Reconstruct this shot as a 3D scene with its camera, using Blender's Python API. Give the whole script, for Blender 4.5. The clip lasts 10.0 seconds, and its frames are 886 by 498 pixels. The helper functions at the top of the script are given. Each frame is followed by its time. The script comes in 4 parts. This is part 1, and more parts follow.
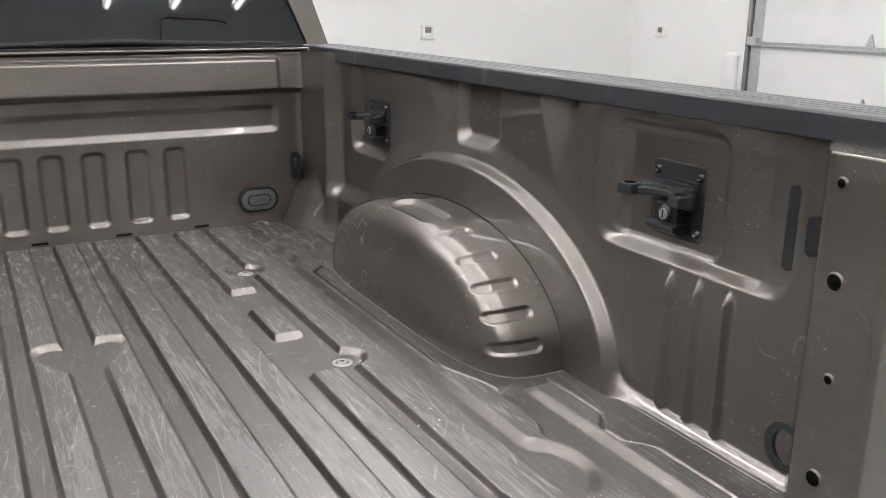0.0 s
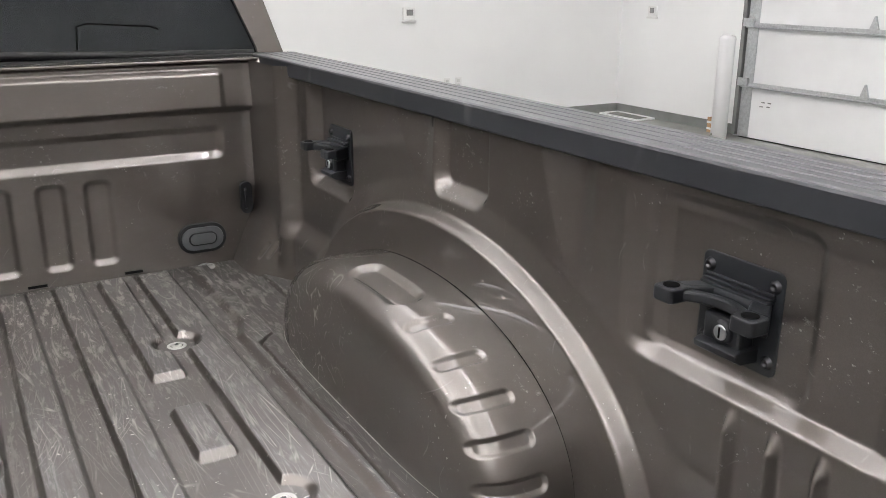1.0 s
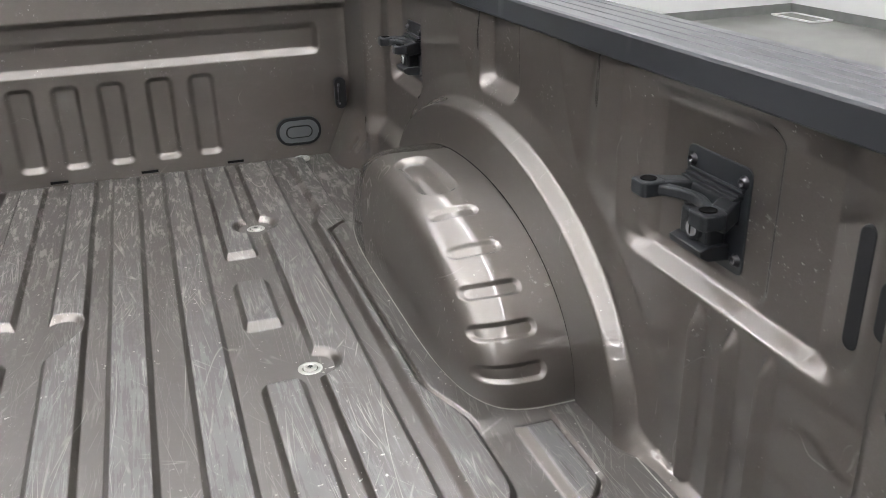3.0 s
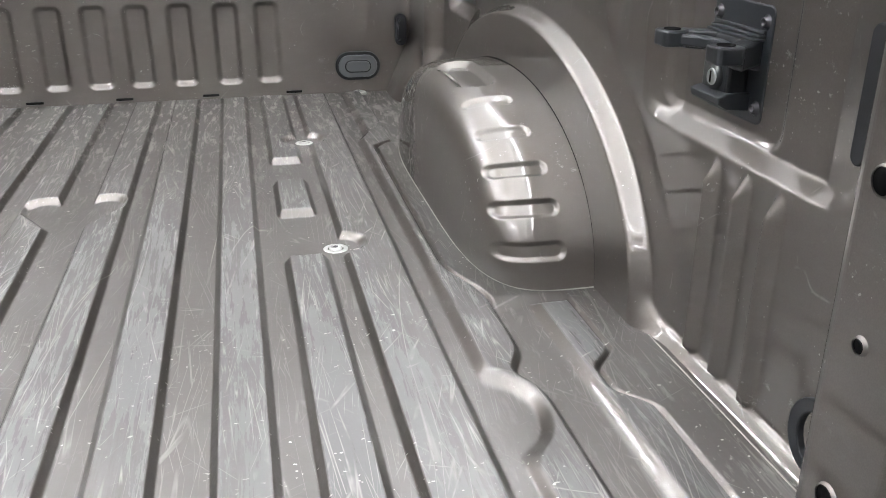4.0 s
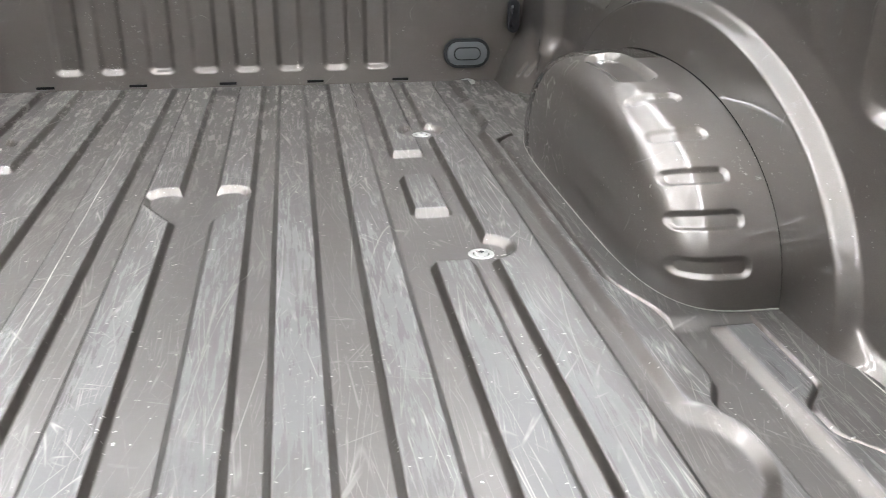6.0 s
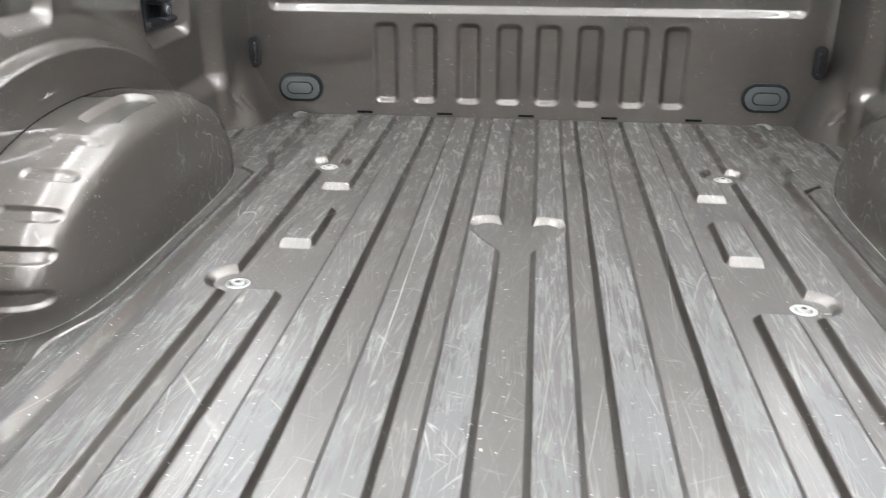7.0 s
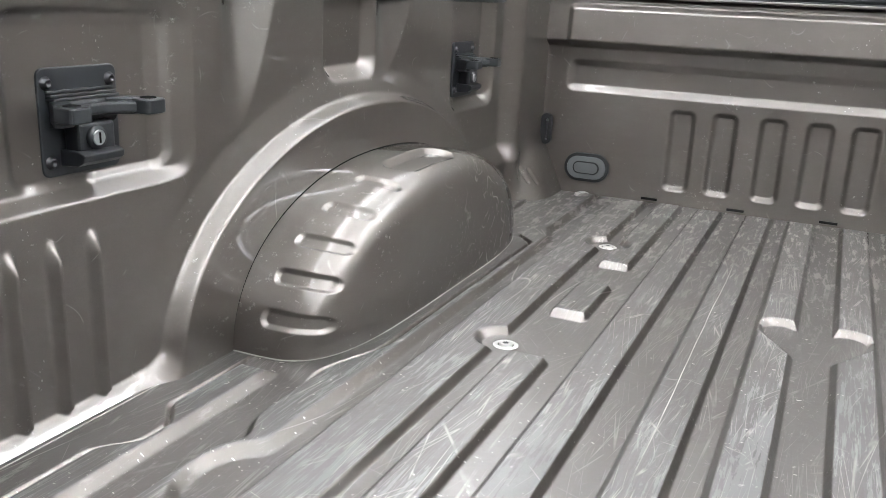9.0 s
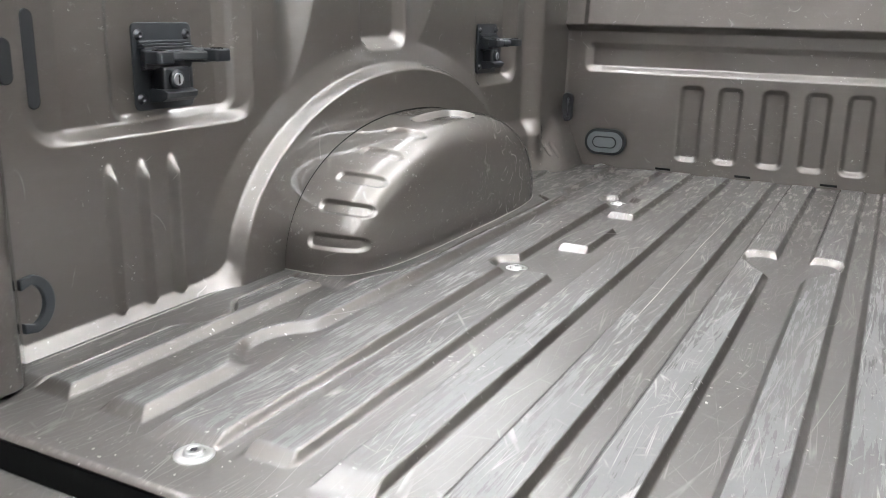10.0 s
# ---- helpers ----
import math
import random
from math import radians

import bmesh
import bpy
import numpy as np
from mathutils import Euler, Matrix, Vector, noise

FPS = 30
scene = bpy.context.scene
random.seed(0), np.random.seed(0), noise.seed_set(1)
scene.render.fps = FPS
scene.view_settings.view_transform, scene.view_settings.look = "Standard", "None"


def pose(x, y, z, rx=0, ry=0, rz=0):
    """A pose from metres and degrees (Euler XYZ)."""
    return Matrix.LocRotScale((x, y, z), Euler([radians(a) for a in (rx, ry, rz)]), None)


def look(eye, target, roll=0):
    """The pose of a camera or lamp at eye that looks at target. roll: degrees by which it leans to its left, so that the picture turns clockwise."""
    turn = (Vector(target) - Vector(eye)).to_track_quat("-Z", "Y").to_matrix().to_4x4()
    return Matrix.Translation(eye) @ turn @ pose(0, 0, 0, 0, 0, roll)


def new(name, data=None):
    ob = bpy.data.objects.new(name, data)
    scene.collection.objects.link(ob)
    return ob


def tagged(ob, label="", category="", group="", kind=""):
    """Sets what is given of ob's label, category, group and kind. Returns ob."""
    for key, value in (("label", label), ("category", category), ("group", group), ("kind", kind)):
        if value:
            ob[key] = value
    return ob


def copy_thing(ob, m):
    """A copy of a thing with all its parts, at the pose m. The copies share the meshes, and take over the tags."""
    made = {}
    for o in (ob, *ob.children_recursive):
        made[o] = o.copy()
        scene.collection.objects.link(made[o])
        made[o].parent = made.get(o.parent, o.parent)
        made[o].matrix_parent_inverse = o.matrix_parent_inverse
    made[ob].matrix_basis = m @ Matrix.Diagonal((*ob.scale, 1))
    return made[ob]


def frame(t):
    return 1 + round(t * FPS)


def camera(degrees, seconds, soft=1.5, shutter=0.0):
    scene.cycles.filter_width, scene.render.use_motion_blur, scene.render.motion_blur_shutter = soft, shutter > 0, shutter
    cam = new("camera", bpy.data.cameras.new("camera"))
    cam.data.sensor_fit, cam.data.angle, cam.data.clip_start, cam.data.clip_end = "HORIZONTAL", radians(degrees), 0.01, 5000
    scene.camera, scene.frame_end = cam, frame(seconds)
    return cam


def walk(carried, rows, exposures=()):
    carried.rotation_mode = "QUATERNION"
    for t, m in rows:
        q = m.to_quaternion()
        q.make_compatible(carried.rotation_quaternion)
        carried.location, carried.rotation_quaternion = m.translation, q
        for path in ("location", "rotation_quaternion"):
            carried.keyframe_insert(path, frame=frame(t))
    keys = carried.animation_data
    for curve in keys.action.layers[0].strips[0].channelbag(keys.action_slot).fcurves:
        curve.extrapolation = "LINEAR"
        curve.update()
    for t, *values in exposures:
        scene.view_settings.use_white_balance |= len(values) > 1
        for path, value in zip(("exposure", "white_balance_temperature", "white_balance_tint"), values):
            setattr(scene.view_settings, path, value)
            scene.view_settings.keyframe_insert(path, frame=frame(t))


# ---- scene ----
cam = camera(54.3, 10.0, soft=0.7, shutter=0.15)
PATH = [
    (0, (-0.149, -2.635, 1.57), (0.787, -0.954, 1.022), 0.5),
    (0.5, (-0.047, -2.435, 1.616), (0.905, -0.769, 1.052), 0.6),
    (1, (0.091, -2.251, 1.633), (1.046, -0.599, 1.034), 0.2),
    (1.5, (0.212, -2.144, 1.618), (1.155, -0.52, 0.93), 0.1),
    (2, (0.253, -2.165, 1.621), (1.171, -0.56, 0.858), -0.0),
    (2.5, (0.232, -2.284, 1.64), (0.961, -0.597, 0.852), -0.9),
    (3, (0.275, -2.389, 1.621), (0.851, -0.647, 0.825), -1.6),
    (3.2, (0.307, -2.449, 1.592), (0.836, -0.695, 0.79), -1.8),
    (4.3, (0.325, -2.483, 1.411), (0.721, -0.679, 0.645), 0.7),
    (4.5, (0.328, -2.443, 1.41), (0.724, -0.64, 0.64), 0.9),
    (5, (0.342, -2.364, 1.4), (0.741, -0.57, 0.613), 0.9),
    (5.5, (0.253, -2.333, 1.407), (0.646, -0.543, 0.605), 0.7),
    (5.7, (0.224, -2.336, 1.409), (0.606, -0.544, 0.607), 0.8),
    (6.8, (0.065, -2.389, 1.476), (-0.03, -0.562, 0.667), -0.3),
    (7, (0.024, -2.403, 1.476), (-0.174, -0.564, 0.715), 0.1),
    (7.5, (-0.043, -2.397, 1.47), (-0.543, -0.566, 0.838), 0.6),
    (8, (-0.047, -2.382, 1.454), (-0.747, -0.608, 0.852), 0.6),
    (8.5, (-0.037, -2.369, 1.441), (-0.796, -0.613, 0.859), 2.5),
    (9, (-0.028, -2.374, 1.418), (-0.803, -0.62, 0.851), 2.7),
    (9.5, (0.053, -2.412, 1.407), (-0.766, -0.673, 0.854), 2.1),
    (10, (0.132, -2.589, 1.342), (-0.749, -0.873, 0.81), 1.3),
]
walk(cam, [(t, look(eye, target, roll)) for t, eye, target, roll in PATH],
     exposures=[(0.0, -0.25, 6480, 15), (1.2, -0.22, 6480, 15), (2.0, -0.03, 6400, 14), (3.2, -0.07, 6330, 13), (4.3, 0.30, 6200, 12), (5.7, 0.29, 6200, 12), (6.8, 0.25, 6160, 10), (8.0, 0.29, 6180, 11), (10.0, 0.27, 6180, 11)])

# ---- light: a closed white workshop with long tube lamps under the ceiling ----
ROOM_W, ROOM_E, ROOM_S, ROOM_N, ROOM_H = -6.0, 7.62, -8.0, 6.32, 5.6
LAMP_Z, LAMP_POWER = 4.0, 5.0
world = bpy.data.worlds.new("world")
world.use_nodes = True
world.node_tree.nodes["Background"].inputs[0].default_value = (0.8, 0.85, 0.9, 1)
world.node_tree.nodes["Background"].inputs[1].default_value = 0.02
scene.world = world

LAMPS = [(x, y) for x in (-2.95, -2.2, -1.45, 1.45, 2.2, 2.95) for y in (-6.4, -3.9, -1.4, 1.1)] + [(-2.95, 3.6), (-2.2, 3.6), (2.2, 3.6), (2.95, 3.6)]
for lx, ly in LAMPS:
    lamp = new("tube_light", bpy.data.lights.new("tube_light", "AREA"))
    lamp.data.shape, lamp.data.size, lamp.data.size_y = "RECTANGLE", 0.025, 2.4
    lamp.data.energy, lamp.data.color = LAMP_POWER, (1.0, 0.99, 0.98)
    lamp.matrix_basis = pose(lx, ly, LAMP_Z - 0.005)


# ---- materials ----
def material(name):
    m = bpy.data.materials.new(name)
    m.use_nodes = True
    return m, m.node_tree, m.node_tree.nodes["Principled BSDF"]


def link(tree, a, b):
    tree.links.new(a, b)


def coords(tree, scale=(1, 1, 1), rot=(0, 0, 0)):
    g = tree.nodes.new("ShaderNodeNewGeometry")
    mp = tree.nodes.new("ShaderNodeMapping")
    mp.inputs["Scale"].default_value = scale
    mp.inputs["Rotation"].default_value = [radians(a) for a in rot]
    if any(rot):
        pre = tree.nodes.new("ShaderNodeVectorRotate")
        pre.rotation_type = "EULER_XYZ"
        pre.inputs["Rotation"].default_value = [radians(a) for a in rot]
        mp.inputs["Rotation"].default_value = (0, 0, 0)
        link(tree, g.outputs["Position"], pre.inputs["Vector"])
        link(tree, pre.outputs[0], mp.inputs["Vector"])
    else:
        link(tree, g.outputs["Position"], mp.inputs["Vector"])
    return mp.outputs[0]


def noise_tex(tree, vec, scale, detail=3.0, rough=0.55, bend=0.0):
    n = tree.nodes.new("ShaderNodeTexNoise")
    n.inputs["Scale"].default_value, n.inputs["Detail"].default_value = scale, detail
    n.inputs["Roughness"].default_value = rough
    n.inputs["Distortion"].default_value = bend
    link(tree, vec, n.inputs["Vector"])
    return n.outputs["Fac"]


def remap(tree, value, a, b, c=0.0, d=1.0):
    r = tree.nodes.new("ShaderNodeMapRange")
    for k, v in enumerate((a, b, c, d)):
        r.inputs[k + 1].default_value = v
    link(tree, value, r.inputs[0])
    return r.outputs[0]


def calc(tree, op, a, b):
    m = tree.nodes.new("ShaderNodeMath")
    m.operation = op
    for k, v in enumerate((a, b)):
        if isinstance(v, (int, float)):
            m.inputs[k].default_value = v
        else:
            link(tree, v, m.inputs[k])
    return m.outputs[0]


def blend(tree, fac, a, b):
    m = tree.nodes.new("ShaderNodeMix")
    m.data_type = "RGBA"
    if isinstance(fac, (int, float)):
        m.inputs[0].default_value = fac
    else:
        link(tree, fac, m.inputs[0])
    for k, v in ((6, a), (7, b)):
        if isinstance(v, tuple):
            m.inputs[k].default_value = (*v, 1)
        else:
            link(tree, v, m.inputs[k])
    return m.outputs[2]


def bump(tree, bsdf, height, strength, distance):
    b = tree.nodes.new("ShaderNodeBump")
    b.inputs["Strength"].default_value, b.inputs["Distance"].default_value = strength, distance
    link(tree, height, b.inputs["Height"])
    link(tree, b.outputs[0], bsdf.inputs["Normal"])


def streaks(tree, rot, across, along, low, high, mask_scale, mask_low, mask_high):
    """Fine scratches that run one way, gathered in patches."""
    n = noise_tex(tree, coords(tree, (across, along, along), (0, 0, rot)), 1.0, 1.0, 0.5, 0.5)
    line = remap(tree, n, low, high)
    patch = remap(tree, noise_tex(tree, coords(tree), mask_scale, 2.0), mask_low, mask_high)
    return calc(tree, "MULTIPLY", line, patch)


PAINT = (0.106, 0.0940, 0.0843)


def hairs(tree, rot, across_scale, along_scale, width, patch_scale, low, high):
    """Thin bending scratches, broken up into short runs."""
    n = noise_tex(tree, coords(tree, (across_scale, along_scale, along_scale), (0, 0, rot)), 1.0, 0.4, 0.5)
    off = calc(tree, "ABSOLUTE", calc(tree, "SUBTRACT", n, 0.5), 0.0)
    line = remap(tree, off, 0.0, width, 1.0, 0.0)
    patch = remap(tree, noise_tex(tree, coords(tree, (1, 0.7, 1), (0, 0, rot)), patch_scale, 3.0, 0.6), low, high)
    return calc(tree, "MULTIPLY", line, patch)


def make_paint():
    m, t, p = material("bronze_paint")
    big = noise_tex(t, coords(t), 3.0, 4.0)
    dust = remap(t, big, 0.35, 0.75)
    col = blend(t, dust, PAINT, tuple(c * 1.2 for c in PAINT))
    col = blend(t, remap(t, noise_tex(t, coords(t), 800.0, 2.0), 0.35, 0.65, 0.0, 0.30), col, tuple(c * 1.5 for c in PAINT))
    film = remap(t, noise_tex(t, coords(t, (1, 1, 2.2)), 21.0, 6.0, 0.7), 0.50, 0.78, 0.0, 0.14)
    col = blend(t, film, col, (0.19, 0.18, 0.17))
    chips = remap(t, noise_tex(t, coords(t), 170.0, 1.0), 0.72, 0.745)
    chips = calc(t, "MULTIPLY", chips, remap(t, noise_tex(t, coords(t), 9.0, 2.0), 0.52, 0.64))
    scr = hairs(t, 25, 13, 9, 0.007, 17.0, 0.60, 0.68)
    scr = calc(t, "MAXIMUM", scr, hairs(t, -60, 17, 11, 0.009, 16.0, 0.60, 0.68))
    patch = remap(t, noise_tex(t, coords(t), 4.5, 2.0), 0.52, 0.64, 0.0, 1.0)
    rub = calc(t, "MULTIPLY", remap(t, noise_tex(t, coords(t, (1, 1, 1.6)), 55.0, 5.0, 0.75), 0.60, 0.72), patch)
    marks = calc(t, "MAXIMUM", calc(t, "MULTIPLY", chips, 0.5), calc(t, "MULTIPLY", scr, 0.20))
    marks = calc(t, "MAXIMUM", marks, calc(t, "MULTIPLY", rub, 0.55))
    # scuffs where loads have rubbed the front of the wheel housings
    g = t.nodes.new("ShaderNodeNewGeometry")
    sep = t.nodes.new("ShaderNodeSeparateXYZ")
    link(t, g.outputs["Position"], sep.inputs[0])
    zone = calc(t, "MULTIPLY", remap(t, calc(t, "ABSOLUTE", sep.outputs["X"], 0.0), 0.70, 0.66), calc(t, "MULTIPLY", remap(t, sep.outputs["Y"], -0.98, -0.80), remap(t, sep.outputs["Y"], -0.52, -0.44, 1.0, 0.0)))
    scuff = calc(t, "MAXIMUM", hairs(t, 12, 40, 22, 0.020, 26.0, 0.50, 0.58), hairs(t, -40, 30, 18, 0.016, 22.0, 0.50, 0.58))
    scuff = calc(t, "MAXIMUM", scuff, remap(t, noise_tex(t, coords(t), 150.0, 4.0, 0.75), 0.64, 0.70))
    marks = calc(t, "MAXIMUM", marks, calc(t, "MULTIPLY", calc(t, "MULTIPLY", scuff, zone), 0.85))
    link(t, blend(t, marks, col, (0.5, 0.48, 0.45)), p.inputs["Base Color"])
    p.inputs["Metallic"].default_value = 0.85
    link(t, remap(t, big, 0.3, 0.8, 0.46, 0.53), p.inputs["Roughness"])
    p.inputs["Coat Weight"].default_value = 1.0
    p.inputs["Coat IOR"].default_value = 1.58
    link(t, remap(t, noise_tex(t, coords(t), 14.0, 3.0), 0.4, 0.7, 0.004, 0.02), p.inputs["Coat Roughness"])
    peel = calc(t, "ADD", calc(t, "MULTIPLY", noise_tex(t, coords(t), 700.0, 1.0), 0.006), noise_tex(t, coords(t), 26.0, 2.0))
    bump(t, p, peel, 0.10, 0.0022)
    return m


def make_bed_paint():
    """The load floor: clean paint in the valleys, ribs scuffed grey and full of scratches."""
    m, t, p = material("scratched_bed_paint")
    g = t.nodes.new("ShaderNodeNewGeometry")
    sep = t.nodes.new("ShaderNodeSeparateXYZ")
    link(t, g.outputs["Position"], sep.inputs[0])
    top = remap(t, sep.outputs["Z"], 0.8925, 0.8965)
    cloud = noise_tex(t, coords(t, (1, 0.28, 1)), 5.0, 4.0, 0.6)
    fine = noise_tex(t, coords(t, (170, 9, 9)), 1.0, 4.0, 0.7)
    lie = t.nodes.new("ShaderNodeSeparateXYZ")
    link(t, g.outputs["True Normal"], lie.inputs[0])
    flat = remap(t, lie.outputs["Z"], 0.80, 0.97)
    rear = remap(t, sep.outputs["Y"], -0.45, -1.45, 0.28, 1.0)
    wear = calc(t, "MULTIPLY", calc(t, "MULTIPLY", top, rear), remap(t, cloud, 0.34, 0.62, 0.30, 0.85))
    wear = calc(t, "ADD", wear, remap(t, cloud, 0.30, 0.65, 0.12, 0.30))
    mottle = noise_tex(t, coords(t, (1.3, 0.33, 1)), 42.0, 6.0, 0.75)
    wear = calc(t, "ADD", wear, calc(t, "MULTIPLY", remap(t, mottle, 0.25, 0.75, -0.26, 0.26), remap(t, top, 0.0, 1.0, 0.55, 1.0)))
    wear = calc(t, "ADD", wear, calc(t, "MULTIPLY", top, remap(t, fine, 0.35, 0.70, -0.28, 0.32)))
    wear = calc(t, "MULTIPLY", wear, flat)
    # slopes get a lighter base than flats: overhead light put into the colour
    base = blend(t, wear, blend(t, flat, (0.094, 0.0835, 0.0750), (0.083, 0.0745, 0.0680)), (0.109, 0.1075, 0.1065))
    # long scratches along the ribs, then bent ones at many angles
    s = calc(t, "MULTIPLY", hairs(t, 2, 80, 1.1, 0.018, 9.0, 0.48, 0.60), 0.7)
    for rot, ac, al, wd, sc, lo in ((-4, 95, 1.5, 0.018, 13.0, 0.50), (8, 85, 1.4, 0.016, 12.0, 0.51), (-11, 52, 1.0, 0.012, 12.0, 0.53), (16, 46, 1.1, 0.011, 12.0, 0.53),
                                    (29, 34, 1.3, 0.010, 15.0, 0.56), (-36, 32, 1.5, 0.009, 16.0, 0.56), (64, 28, 1.6, 0.009, 19.0, 0.58), (-73, 26, 1.8, 0.008, 18.0, 0.58)):
        s = calc(t, "MAXIMUM", s, calc(t, "MULTIPLY", hairs(t, rot, ac, al, wd, sc, lo, lo + 0.09), 0.85))
    s = calc(t, "MULTIPLY", s, remap(t, top, 0.0, 1.0, 0.50, 1.0))
    s = calc(t, "MULTIPLY", s, flat)
    bold = hairs(t, 6, 9, 0.9, 0.0035, 3.0, 0.52, 0.58)
    chip = remap(t, noise_tex(t, coords(t, (1, 1.5, 1)), 120.0, 1.0), 0.725, 0.755)
    chip = calc(t, "MULTIPLY", chip, remap(t, noise_tex(t, coords(t), 6.0, 2.0), 0.48, 0.60))
    grime = noise_tex(t, coords(t, (2.0, 0.36, 1)), 38.0, 6.0, 0.72)
    front = calc(t, "MULTIPLY", remap(t, sep.outputs["Y"], -1.05, -0.10), remap(t, grime, 0.53, 0.60))
    side = remap(t, calc(t, "ABSOLUTE", sep.outputs["X"], 0.0), 0.50, 0.75)
    edge = calc(t, "MULTIPLY", side, remap(t, grime, 0.56, 0.68, 0.0, 0.40))
    dirt = calc(t, "MAXIMUM", calc(t, "MULTIPLY", front, 0.8), edge)
    spill = noise_tex(t, coords(t, (1, 0.55, 1)), 17.0, 7.0, 0.75)
    spill = calc(t, "MULTIPLY", remap(t, spill, 0.52, 0.62), calc(t, "MULTIPLY", remap(t, sep.outputs["Y"], -0.65, -0.05), remap(t, calc(t, "ABSOLUTE", sep.outputs["X"], 0.0), 0.30, 0.62)))
    dirt = calc(t, "MAXIMUM", dirt, spill)
    rubbed = calc(t, "MULTIPLY", remap(t, g.outputs["Pointiness"], 0.515, 0.56), remap(t, noise_tex(t, coords(t, (1, 0.4, 1)), 60.0, 4.0, 0.7), 0.46, 0.66))
    dirt = calc(t, "MAXIMUM", dirt, calc(t, "MULTIPLY", rubbed, 0.8))
    fleck = remap(t, noise_tex(t, coords(t, (1, 0.6, 1)), 120.0, 5.0, 0.78), 0.62, 0.70)
    fleck = calc(t, "MULTIPLY", fleck, remap(t, noise_tex(t, coords(t), 5.0, 3.0), 0.42, 0.62))
    marks = calc(t, "MAXIMUM", calc(t, "MULTIPLY", s, 0.50), chip)
    marks = calc(t, "MAXIMUM", marks, calc(t, "MULTIPLY", bold, 0.45))
    # one long straight scratch on the rib beside the middle
    sway = calc(t, "MULTIPLY", remap(t, noise_tex(t, coords(t, (0, 1, 0)), 2.0, 2.0), 0.3, 0.7, -1.0, 1.0), 0.003)
    gash = calc(t, "ABSOLUTE", calc(t, "ADD", calc(t, "ADD", sep.outputs["X"], sway), 0.173), 0.0)
    gash = calc(t, "MULTIPLY", remap(t, gash, 0.0004, 0.0011, 1.0, 0.0), calc(t, "MULTIPLY", remap(t, sep.outputs["Y"], -1.50, -1.30), remap(t, sep.outputs["Y"], -0.62, -0.50, 1.0, 0.0)))
    marks = calc(t, "MAXIMUM", marks, calc(t, "MULTIPLY", gash, remap(t, fine, 0.35, 0.6, 0.35, 0.9)))
    marks = calc(t, "MAXIMUM", marks, calc(t, "MULTIPLY", fleck, 0.62))
    marks = calc(t, "MAXIMUM", marks, calc(t, "MULTIPLY", dirt, 0.60))
    link(t, blend(t, marks, base, (0.50, 0.48, 0.45)), p.inputs["Base Color"])
    link(t, calc(t, "MINIMUM", remap(t, wear, 0.0, 0.6, 0.92, 0.54), remap(t, flat, 0.0, 1.0, 0.92, 0.66)), p.inputs["Metallic"])
    link(t, calc(t, "MINIMUM", remap(t, wear, 0.0, 0.9, 0.47, 0.55), remap(t, flat, 0.0, 1.0, 0.36, 0.55)), p.inputs["Roughness"])
    link(t, remap(t, wear, 0.1, 0.8, 0.85, 0.45), p.inputs["Coat Weight"])
    link(t, calc(t, "MAXIMUM", remap(t, wear, 0.0, 0.8, 0.04, 0.28), calc(t, "MULTIPLY", flat, 0.22)), p.inputs["Coat Roughness"])
    dents = calc(t, "ADD", calc(t, "MULTIPLY", fine, 0.25), noise_tex(t, coords(t, (1, 0.7, 1)), 75.0, 3.0, 0.6))
    bump(t, p, dents, 0.35, 0.0012)
    return m


def make_plastic(name, color, rough, grain=900.0, strength=0.25, vary=1.35):
    m, t, p = material(name)
    n = noise_tex(t, coords(t), 5.0, 4.0)
    link(t, blend(t, remap(t, n, 0.3, 0.7), color, tuple(c * vary for c in color)), p.inputs["Base Color"])
    link(t, remap(t, n, 0.3, 0.7, rough - 0.06, rough + 0.06), p.inputs["Roughness"])
    bump(t, p, noise_tex(t, coords(t), grain, 2.0), strength, 0.0005)
    return m


def make_cap():
    m, t, p = material("rail_plastic")
    n = noise_tex(t, coords(t), 4.0, 5.0)
    scr = streaks(t, 8, 160, 7, 0.64, 0.72, 9.0, 0.5, 0.62)
    col = blend(t, remap(t, n, 0.3, 0.7), (0.020, 0.022, 0.026), (0.027, 0.029, 0.033))
    link(t, blend(t, calc(t, "MULTIPLY", scr, 0.16), col, (0.3, 0.3, 0.3)), p.inputs["Base Color"])
    p.inputs["Roughness"].default_value = 0.47
    bump(t, p, noise_tex(t, coords(t), 1100.0, 2.0), 0.3, 0.0005)
    return m


def make_metal(name, color, rough, metallic=1.0):
    m, t, p = material(name)
    n = noise_tex(t, coords(t), 40.0, 4.0)
    link(t, blend(t, remap(t, n, 0.3, 0.7), color, tuple(c * 0.78 for c in color)), p.inputs["Base Color"])
    p.inputs["Metallic"].default_value = metallic
    link(t, remap(t, n, 0.3, 0.7, rough - 0.08, rough + 0.08), p.inputs["Roughness"])
    return m


def make_wall(name, color):
    m, t, p = material(name)
    n = noise_tex(t, coords(t), 0.8, 4.0)
    link(t, blend(t, remap(t, n, 0.3, 0.7), color, tuple(c * 1.05 for c in color)), p.inputs["Base Color"])
    p.inputs["Roughness"].default_value = 0.55
    bump(t, p, noise_tex(t, coords(t), 260.0, 2.0), 0.12, 0.001)
    return m


